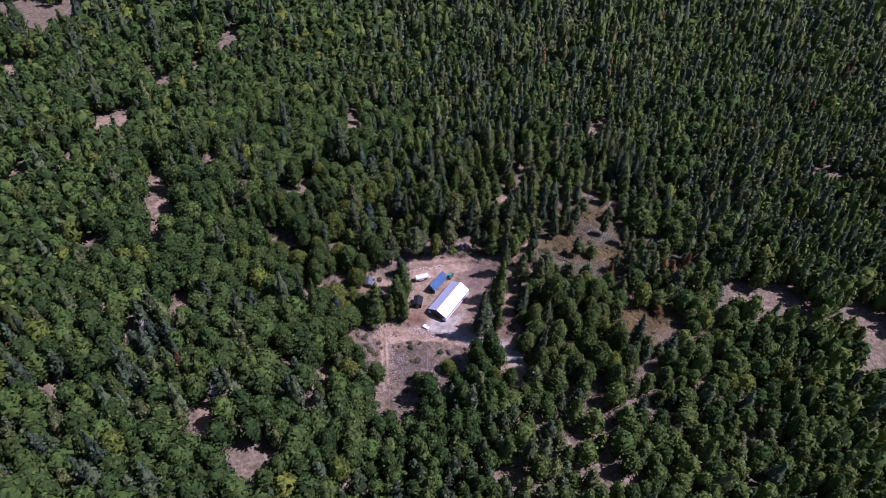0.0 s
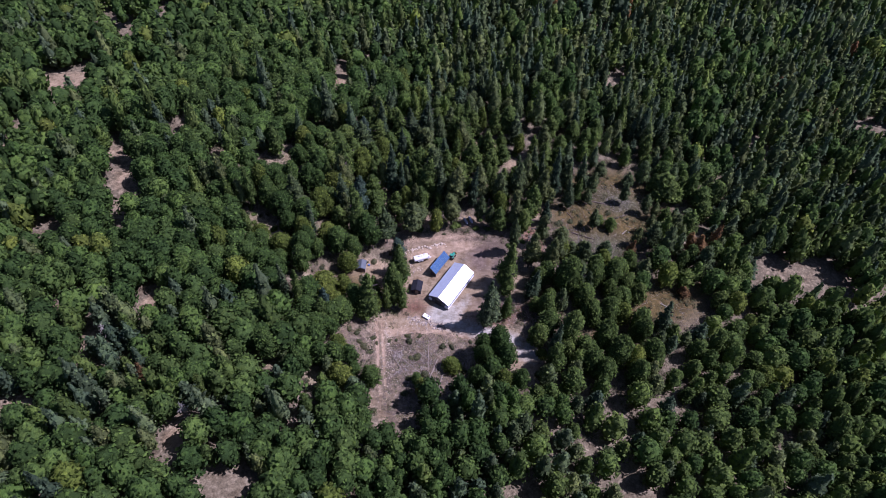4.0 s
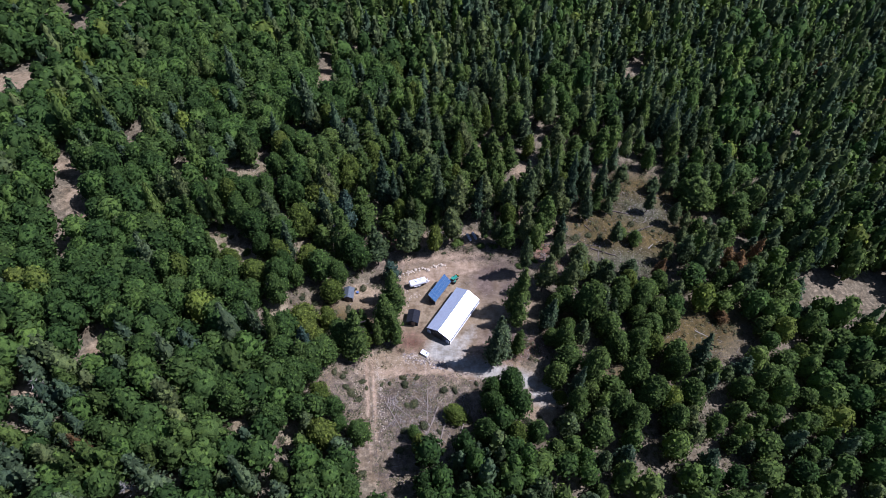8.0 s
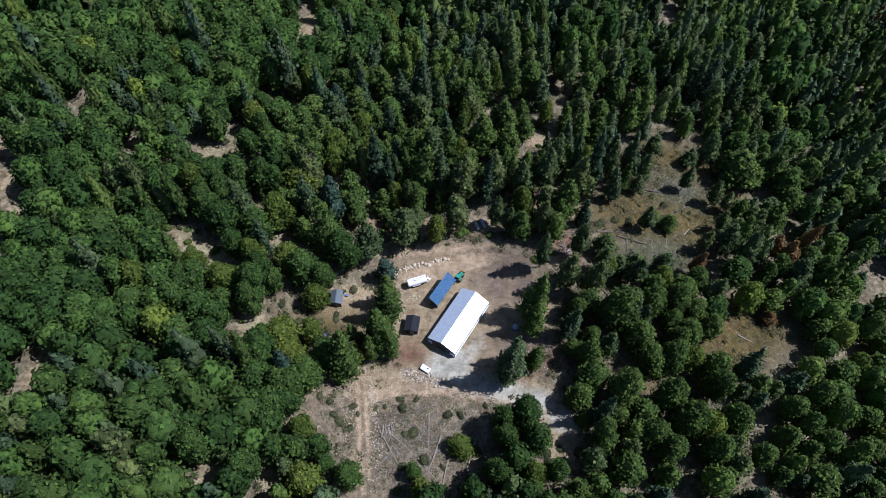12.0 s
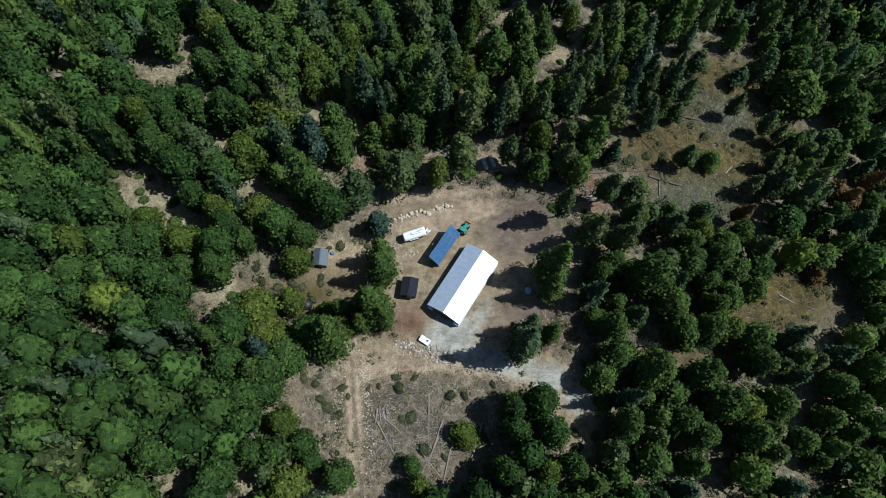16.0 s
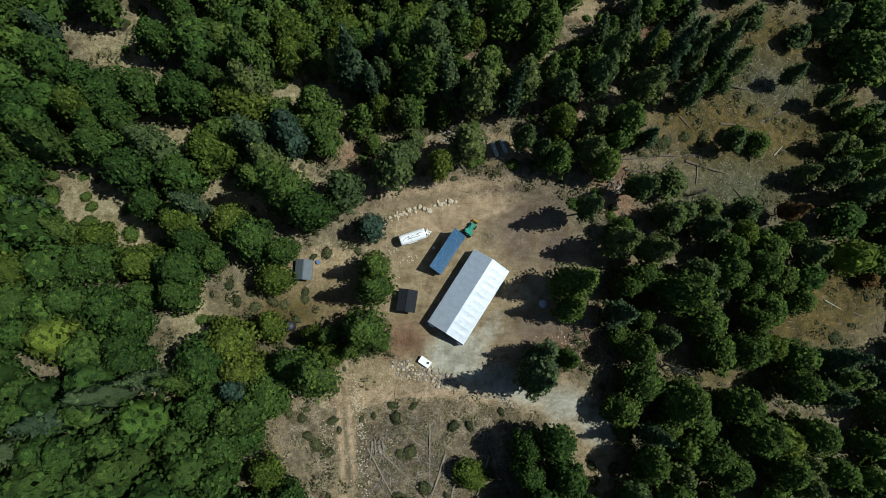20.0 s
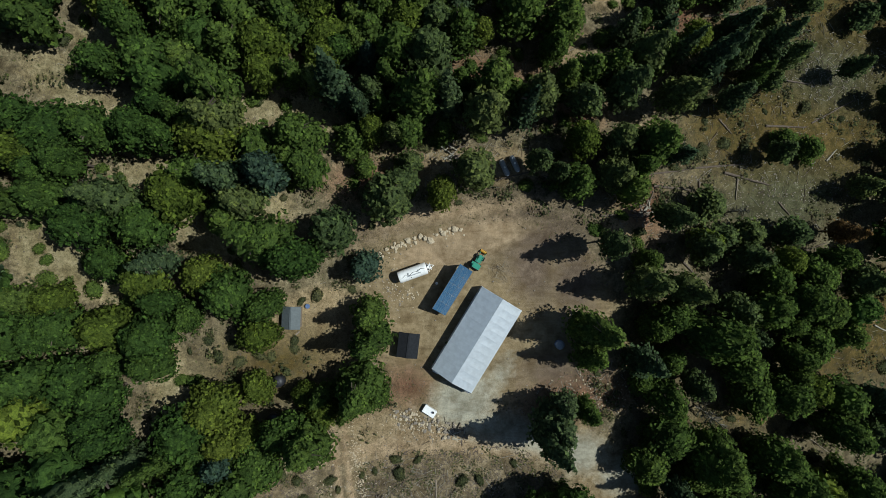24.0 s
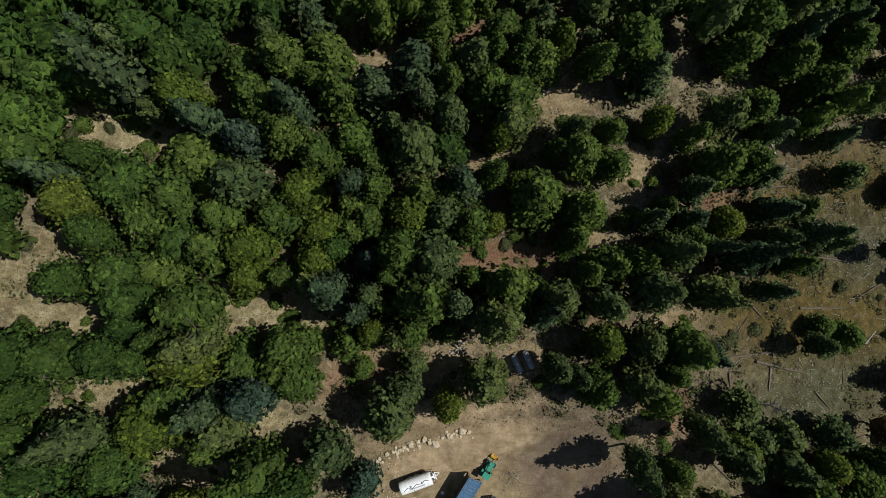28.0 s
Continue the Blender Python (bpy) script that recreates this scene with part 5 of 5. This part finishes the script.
# ---------------------------------------------------------------- rocks
ROCKS = []
for k in range(12):
    bm = bmesh.new()
    bmesh.ops.create_icosphere(bm, subdivisions=2, radius=1)
    for v in bm.verts:
        d = v.co.normalized()
        v.co = d * (0.85 + 0.45 * noise.noise(d * 1.4 + Vector((k * 3.1, 0, 0))))
        v.co.z = max(-0.5, v.co.z * 0.8)
    me = bpy.data.meshes.new("boulder")
    bm.to_mesh(me)
    bm.free()
    me.materials.append(rock_mat if k < 6 else brown_rock)
    ROCKS.append(me)


def boulder(x, y, r, rng, brown=6):
    ob = new("boulder", ROCKS[rng.randrange(6) + brown])
    ob.matrix_basis = Matrix.LocRotScale((x, y, ground_z(x, y) + r * 0.25), Euler((0, 0, rng.uniform(0, 6.3))), (r, r * rng.uniform(0.7, 1), r * rng.uniform(0.6, 0.9)))
    tagged(ob, "pale angular boulder on the dry soil", "rock", "boulders round the yard")


rock_rng = random.Random(8)
for x, y, r in ((-10.3, 2.0, 0.4), (-9.2, 2.6, 0.42), (-8.4, 2.9, 0.4), (-7.5, 3.1, 0.5), (-6.9, 3.5, 0.4), (-5.9, 3.9, 0.65), (-4.9, 4.2, 0.45), (-4.0, 4.5, 0.6),
                (-3.3, 4.2, 0.55), (-2.4, 3.8, 0.75), (-1.5, 4.7, 0.4), (-0.4, 4.9, 0.65), (1.3, 5.5, 0.75), (2.3, 5.4, 0.4), (-9.9, 1.5, 0.3), (0.5, 5.6, 0.35)):
    boulder(x, y, r * 0.92, rock_rng, 0)
for _ in range(110):
    a = rock_rng.random()
    boulder(-8.5 + 9.5 * a + rock_rng.uniform(-0.8, 0.8), -22.4 - 3.4 * a + rock_rng.gauss(0, 0.8), rock_rng.uniform(0.12, 0.36), rock_rng, rock_rng.choice((0, 6)))
for _ in range(22):
    boulder(-5.6 + rock_rng.gauss(0, 0.8), -4.5 + rock_rng.gauss(0, 0.9), rock_rng.uniform(0.08, 0.2), rock_rng, 0)
for _ in range(34):
    a = rock_rng.random()
    boulder(-10.5 + 13 * a + rock_rng.gauss(0, 0.3), 1.9 + 3.6 * a + rock_rng.gauss(0, 0.45), rock_rng.uniform(0.15, 0.34), rock_rng, 0)
for _ in range(24):
    boulder(-8.6 + rock_rng.gauss(0, 1.2), -5.0 + rock_rng.gauss(0, 2.2), rock_rng.uniform(0.1, 0.2), rock_rng)


def pebbles(name, mat, seed, fields, label):
    """Loose stones strewn over the bare ground."""
    rng = np.random.default_rng(seed)
    vs, fs, base = [], [], 0
    spots = [np.stack([rng.normal(cx, sx, n), rng.normal(cy, sy, n)], 1) for cx, cy, sx, sy, n in fields]
    for x, y in np.concatenate(spots):
        if zone(x, y, GRAVEL) > -0.3:
            continue
        r = 0.05 + 0.16 * rng.random() ** 2
        v = ICO_V * rng.uniform(0.6, 1.1, (len(ICO_V), 1)) * (r, r * rng.uniform(0.6, 1), r * 0.6)
        vs.append(v + (x, y, ground_z(x, y) + relief(x, y) + r * 0.2))
        fs.append(ICO_F + base)
        base += len(v)
    tagged(new(name, add_mesh(name, np.concatenate(vs), [np.concatenate(fs)], (mat,))), label, "stones", kind="stuff")


pebbles("brown_stones", brown_rock, 4, ((-5, -36, 8, 6, 420), (21, -22, 5, 2, 260), (14, -27, 6, 2, 200), (50, 9, 8, 5, 700), (63, 30, 7, 4, 500), (57, 18, 10, 8, 300), (4, -8, 12, 10, 220), (-8, 15, 6, 3, 150)),
        "brown loose stones strewn over bare soil")
pebbles("pale_stones", rock_mat, 5, ((-14.5, -28, 0.5, 2, 120), (-13.6, -33.5, 0.6, 2.5, 150), (-12.8, -40, 0.6, 3, 120), (-18.4, -33, 0.8, 5, 90), (-5, -24.5, 4, 1.2, 240), (-9, -37, 4, 4, 90), (24, -20, 4, 1.5, 120), (-8.5, -4, 1.2, 2.5, 90)),
        "pale broken stones along the track and bank")


# ---------------------------------------------------------------- felled logs, with trunk shadows laid as logs
def log(a, b, r, mat=None, label="long felled trunk lying on the cleared slope"):
    a, b = Vector((*a, ground_z(*a) + r * 0.8)), Vector((*b, ground_z(*b) + r * 0.8))
    rng = random.Random(int(a.x * 10) * 7 + int(b.y * 10))
    side = (b - a).cross(Vector((0, 0, 1))).normalized()
    up = side.cross(b - a).normalized()
    n, seg, v, f = 9, 8, [], []
    for k in range(n + 1):
        p = a.lerp(b, k / n) + side * (rng.uniform(-0.03, 0.03) if 0 < k < n else 0)
        rr = r * (1 - 0.5 * k / n) * rng.uniform(0.93, 1.07)
        v += [p + (side * math.cos(6.2832 * q / seg) + up * math.sin(6.2832 * q / seg)) * rr for q in range(seg)]
    for k in range(n):
        f += [(k * seg + q, k * seg + (q + 1) % seg, (k + 1) * seg + (q + 1) % seg, (k + 1) * seg + q) for q in range(seg)]
    f += [tuple(range(seg))[::-1], tuple(range(n * seg, n * seg + seg))]
    me = bpy.data.meshes.new("log")
    me.from_pydata([tuple(p) for p in v], [], f)
    me.materials.append(mat or log_wood)
    tagged(new("log", me), label, "log", "felled logs")


for a, b, r in (((-12.4, -36.0), (-7.7, -44.1), 0.16), ((-9.8, -37.1), (-5.3, -41.0), 0.13), ((-2.3, -32.4), (-2.3, -41.3), 0.14), ((0.2, -37.2), (-2.5, -44.9), 0.17),
                ((-4.4, -41.8), (-0.2, -46.8), 0.18), ((1.6, -41.8), (0.0, -48.8), 0.16), ((7.5, -37.5), (4.0, -47.3), 0.18), ((-0.5, -40), (-3.2, -45.5), 0.13),
                ((-11.6, -34.9), (-11.9, -37.6), 0.2), ((-11.2, -34.7), (-11.0, -37.2), 0.18), ((-10.6, -34.8), (-10.4, -36.9), 0.17), ((0.8, -31.9), (2.4, -33.6), 0.12)):
    log(a, b, r * 1.1)
# bark bars along dark lines: mostly cast trunk shadows, some real trunks
for a, b, r in (((29.5, 16.8), (35.6, 17.0), 0.2), ((32.7, 11.7), (39, 11), 0.2), ((44.7, 13.8), (52.4, 11.8), 0.22),
                ((31.2, 7.5), (32.6, 10.7), 0.18), ((34.2, 9.4), (36.9, 7.6), 0.17), ((52.1, 21.4), (59.2, 21.2), 0.2), ((24, 7.1), (31.9, 7.2), 0.2), ((35.9, 1.1), (40, -3.1), 0.2),
                ((50.6, 29.5), (60, 28.3), 0.2), ((41.7, 38.8), (51.1, 39.7), 0.2), ((32.7, 56.4), (28.9, 52.8), 0.16), ((40.9, 58.4), (43.7, 54.9), 0.16), ((54, 9), (56.5, 6.2), 0.15), ((44, 22.4), (46.2, 20), 0.15)):
    log(a, b, r, bark, "dark trunk on the eastern slope, mostly drawn for trunk shadows")


# ---------------------------------------------------------------- shrubs and grass
SHRUBS = [crown_mesh(crown(300 + k, "broad", 300, 0.13, 9, 7, 10, 0.05, 1.1, loose=0.32), leaf_near["scrub"]) for k in range(4)]
shrub_rng = random.Random(17)
shrubs = 0


def shrub(x, y, r, h):
    ob = new("shrub", SHRUBS[shrub_rng.randrange(4)])
    ob.matrix_basis = Matrix.LocRotScale((x, y, ground_z(x, y) - 0.12), Euler((0, 0, shrub_rng.uniform(0, 6.3))), (r * 1.1, r * shrub_rng.uniform(0.6, 1), h * 0.8))
    tagged(ob, "low olive-green scrub bush on dry ground", "shrub", "scrub bushes")


for x, y, r in ((-8.3, -29.3, 1.1), (-5.0, -29.4, 0.9), (-11.5, -31.0, 0.8), (-13.5, -31.5, 0.8), (1.5, -32.6, 1.5), (4.2, -32.8, 1.2), (9.6, -30.6, 0.9), (-5.5, -36.6, 1.3),
                (-7.2, -36.9, 0.9), (-22.5, -31.0, 1.2), (-21.5, -33.5, 1.1), (-24.5, -30.0, 1.0), (-18.0, -31.5, 1.1), (-16.9, -33.0, 0.9), (-3.3, -42.3, 1.6), (0.4, -43.5, 0.9),
                (-31.0, -11.0, 1.2), (-33.2, -12.4, 1.3), (-30.4, -13.4, 1.1), (-34.4, -10.0, 0.9), (-26.1, -12.9, 0.9), (-24.1, -15.1, 1.0),
                (-22.9, -11.9, 0.8), (-28.6, -11.0, 0.9), (-27.5, -15.2, 0.9)):
    shrub(x, y, r * shrub_rng.uniform(0.6, 0.9), r * 0.8)
while shrubs < 170:
    x, y = shrub_rng.uniform(-66, 80), shrub_rng.uniform(-56, 66)
    d = zone(x, y, CLEARINGS)
    if inside(x, y, YARD[0]) > -0.05 or zone(x, y, GRAVEL) > -1.5 or d < -1.5 or (d > 3.5 and shrub_rng.random() < 0.85):
        continue
    r = shrub_rng.uniform(0.4, 1.15)
    shrub(x, y, r, r * shrub_rng.uniform(0.8, 1.3))
    shrubs += 1


BUSHES = [crown_mesh(crown(330 + k, "broad", 300, 0.12, 14, 8, 11, 0.03, 1.2), leaf_near["yard"]) for k in range(4)]
bush_rng = random.Random(23)
bushes = 0
while bushes < 190:                                     # green brush over the western openings and under the north wood
    x, y = bush_rng.uniform(-66, 30), bush_rng.uniform(-30, 66)
    d = zone(x, y, WEST + NORTH)
    if d < -2.5 or inside(x, y, YARD[0]) > -0.15 or noise.noise(Vector((x * 0.25, y * 0.25, 8))) < -0.1:
        continue
    r = bush_rng.uniform(0.5, 1.5)
    ob = new("bush", BUSHES[bush_rng.randrange(4)])
    ob.matrix_basis = Matrix.LocRotScale((x, y, ground_z(x, y) - 0.1), Euler((0, 0, bush_rng.uniform(0, 6.3))), (r, r * bush_rng.uniform(0.6, 1), r * bush_rng.uniform(0.7, 1.2)))
    tagged(ob, "low leafy green bush in a dry grass opening", "bush", "green bushes in the openings")
    bushes += 1


def litter(name, n, size, mat, label, category, seed, flat, where):
    """Small blades or chips strewn over the ground, one mesh."""
    rng = np.random.default_rng(seed)
    at = []
    while len(at) < n:
        x, y = rng.uniform(-68, 82), rng.uniform(-57, 68)
        if where(x, y, rng.random()):
            at.append((x, y, ground_z(x, y) + relief(x, y) + 0.05))
    at = np.array(at)
    v, f = kites(rng, at, np.tile((0, 0, flat), (n, 1)), size)
    tagged(new(name, add_mesh(name, v, [f], (mat,))), label, category, kind="stuff")


def open_ground(x, y, p):
    d = zone(x, y, CLEARINGS)
    return d > -4 and inside(x, y, YARD[0]) < 0.12 and zone(x, y, GRAVEL) < -0.6 and p < (1.0 if d < 1.5 else 0.5)


straw = plain("dry_grass", (0.085, 0.066, 0.030), (0.20, 0.158, 0.082), 0.4, 0.9)
litter("dry_grass", 26000, 0.13, straw, "dry straw-coloured grass tufts", "grass", 31, 0.4, open_ground)
litter("leaf_litter", 16000, 0.11, bark, "dark brown twigs and leaf litter", "leaf litter", 32, 1.0, open_ground)
litter("green_weeds", 5000, 0.16, leaf_near["scrub"], "sparse green weeds at the clearing edges", "weeds", 33, 0.6, lambda x, y, p: open_ground(x, y, p) and zone(x, y, CLEARINGS) < 2.5)


litter("slash_weeds", 5000, 0.17, leaf_near["scrub"], "dull olive weeds over the cleared slope", "weeds", 34, 0.6,
       lambda x, y, p: zone(x, y, SLASH) > -1 and abs(x + 15.8) > 1.6 and noise.noise(Vector((x * 0.5, y * 0.5, 4))) > 0.02)
litter("bark_chips", 7000, 0.12, bark, "dark bark chips over the cleared slope", "bark chips", 35, 1.0,
       lambda x, y, p: zone(x, y, SLASH) > -1 and abs(x + 15.8) > 1.6 and noise.noise(Vector((x * 0.4, y * 0.4, 9))) > -0.1)


# ---------------------------------------------------------------- parked tanks, drum, firewood
def gas_tank(x, y, turn):
    e = thing("gas_tank", pose(x, y, ground_z(x, y), 0, 0, turn), "grey horizontal gas tank lying under the trees", "gas tank", "gas tanks")
    r = 0.44
    body = part("body", lathe([(0.03, -1.36), (0.24, -1.32), (0.38, -1.2), (r, -1.0), (r, 0), (r, 1.0), (0.38, 1.2), (0.24, 1.32), (0.03, 1.36)], 20, "X"), tank_grey, e)
    body.location = (0, 0, 0.66)
    part("valve_dome", lathe([(0.16, 0), (0.16, 0.12), (0.1, 0.18), (0.02, 0.19)], 14), white_paint, e).location = (0, 0, 1.09)
    for s in (-0.85, 0.85):
        part("foot", boxed((0.12, 0.6, 0.3), (s, 0, 0.15), bevel=0.02), dark_steel, e)
    part("end_cap", lathe([(0.2, 1.3), (0.2, 1.38), (0.03, 1.4)], 14, "X"), white_paint, e).location = (0, 0, 0.66)


gas_tank(9.2, 14.8, -66)
gas_tank(10.8, 15.4, -66)


def drum(x, y):
    e = thing("rain_drum", pose(x, y, ground_z(x, y)), "pale blue round drum in the shade of the trees", "drum")
    part("body", lathe([(0.68, 0), (0.72, 0.1), (0.7, 0.45), (0.72, 0.5), (0.7, 0.55), (0.7, 0.95), (0.66, 1.0)], 22), blue_plastic, e)
    part("lid", lathe([(0.71, 0.98), (0.71, 1.05), (0.4, 1.1), (0.05, 1.11)], 22), tank_grey, e)


drum(17.1, -12.6)


def wood_pile(x, y, radius, n, seed, label, thick=1.0):
    e = thing("wood_pile", pose(x, y, ground_z(x, y)), label, "wood pile")
    rng = random.Random(seed)
    for k in range(n):
        a, d = rng.uniform(0, 6.28), radius * math.sqrt(rng.random())
        z = 0.1 + 0.55 * max(0.0, 1 - d / radius) * rng.random()
        p = Vector((d * math.cos(a), d * math.sin(a), z))
        b = rng.uniform(0, 6.28)
        q = Vector((math.cos(b), math.sin(b), rng.uniform(-0.2, 0.2))) * rng.uniform(0.2, 0.8)
        r = rng.uniform(0.06, 0.14) * thick
        part("split_log", rodded(p - q, p + q, r, r * 0.8, 6), rng.choice((log_wood, dead_wood, bark)), e)


wood_pile(30.2, 8.3, 1.9, 46, 3, "heap of split logs and slash wood on dry soil")
wood_pile(-10.6, -35.6, 1.3, 22, 4, "heap of grey slash branches in the clearing")
wood_pile(1.4, 17.6, 1.8, 26, 5, "brush heap of poles and branches under trees")
wood_pile(1.4, -25.9, 1.3, 20, 6, "scatter of grey poles on the gravel bank")
wood_pile(8.1, -1.1, 1.7, 56, 7, "low tangle of grey brush beside the greenhouse", 0.13)
# pale ones are fallen wood; the first bark ones trace shadows of standing trunks
for a, b, r, m in (((31, 13.4), (39.5, 14.4), 0.15, bark), ((39.5, 14.5), (48.5, 15.2), 0.17, bark), ((38.6, 14.2), (43.8, 20.3), 0.12, bark), ((40.4, 12.5), (40.5, 8.0), 0.16, bark),
                   ((47.1, 13.2), (46.6, 9.4), 0.15, log_wood), ((62.7, 15.7), (64.6, 17.6), 0.13, dead_wood), ((-1.2, 18.9), (2.9, 15.8), 0.11, dead_wood), ((3.0, 19.4), (0.2, 15.4), 0.1, log_wood),
                   ((7.4, 12.9), (13.6, 14.2), 0.12, bark), ((44.8, 24.2), (49.5, 31), 0.14, bark), ((60.2, 21.9), (68, 25.8), 0.14, bark), ((49.3, 44.4), (48.4, 46.8), 0.15, dead_wood),
                   ((14, 53), (18.5, 56.5), 0.15, dead_wood), ((70.5, -11.5), (73.8, -13.2), 0.14, dead_wood), ((57.5, -28.8), (61.5, -31.8), 0.13, log_wood), ((53.5, 3.2), (57.8, 1.2), 0.12, bark),
                   ((58.5, 1.0), (62.4, 2.3), 0.11, bark), ((49.8, 6.4), (53.0, 3.6), 0.1, bark)):
    log(a, b, r, m, "dry trunk on the slope, dark ones partly for trunk shadows")


def plank_and_bucket():
    x, y = -22.7, -9.9
    ob = part("loose_plank", boxed((1.6, 0.2, 0.05)), plank_wall, None)
    ob.matrix_basis = pose(x, y, ground_z(x, y) + 0.08, 0, 0, 40)
    tagged(ob, "pale loose plank on the ground beside the hut", "plank")
    x, y = -20.9, -5.7
    e = thing("blue_tub", pose(x, y, ground_z(x, y)), "blue plastic tub beside the hut", "tub")
    part("body", lathe([(0.28, 0), (0.36, 0.5), (0.34, 0.52)], 16), blue_plastic, e)


plank_and_bucket()


def white_bucket(x, y):
    e = thing("bucket", pose(x, y, ground_z(x, y)), "white plastic bucket in the shade of the panels", "bucket")
    part("body", lathe([(0.17, 0), (0.21, 0.4), (0.22, 0.42)], 14), white_paint, e)
    part("bail", rodded((-0.21, 0, 0.41), (0.21, 0, 0.41), 0.008), dark_steel, e)


white_bucket(-1.6, -2.8)


def sticks(name, mat, n, seed, where, label):
    """Fallen branches and poles strewn on the ground, as thin prisms."""
    rng = np.random.default_rng(seed)
    vs, fs, base = [], [], 0
    while len(vs) < n:
        cx, cy, sx, sy = where[rng.integers(len(where))]
        x, y = rng.normal(cx, sx), rng.normal(cy, sy)
        if inside(x, y, YARD[0]) > 0.1:
            continue
        a, half, r = rng.uniform(0, 6.28), 0.2 + 0.9 * rng.random() ** 2, rng.uniform(0.02, 0.055)
        d, w = np.array((math.cos(a), math.sin(a), rng.uniform(-0.08, 0.12))), np.array((-math.sin(a), math.cos(a), 0))
        c = np.array((x, y, ground_z(x, y) + relief(x, y) + r))
        tri = [w * r, -w * r, np.array((0, 0, 1.6 * r))]
        vs.append(np.array([c - d * half + p for p in tri] + [c + d * half + p * 0.5 for p in tri]))
        fs.append(np.array([[0, 1, 4, 3], [1, 2, 5, 4], [2, 0, 3, 5]]) + base)
        base += 6
    tagged(new(name, add_mesh(name, np.concatenate(vs), [np.concatenate(fs)], (mat,))), label, "branches", kind="stuff")


STREWN = ((-6, -37, 7, 5), (-5, -38, 6, 5), (-1, -37, 6, 5), (-8, -42, 5, 5), (0, -41, 6, 5), (55, 12, 9, 6), (60, 28, 9, 7), (45, 20, 6, 6), (6, 24, 12, 8), (8, 45, 14, 9), (-40, 20, 9, 12), (24, -19, 4, 2.5), (70, -14, 8, 4), (49, 43, 3, 2), (57, 38, 4, 3), (66, 30, 5, 3), (30, 8, 3, 5), (20, 27, 5, 5), (3, 17, 8, 3))
sticks("grey_branches", dead_wood, 2300, 41, STREWN, "bleached grey branches strewn over bare soil")
sticks("brown_branches", bark, 2000, 42, STREWN, "dark brown fallen branches on the ground")
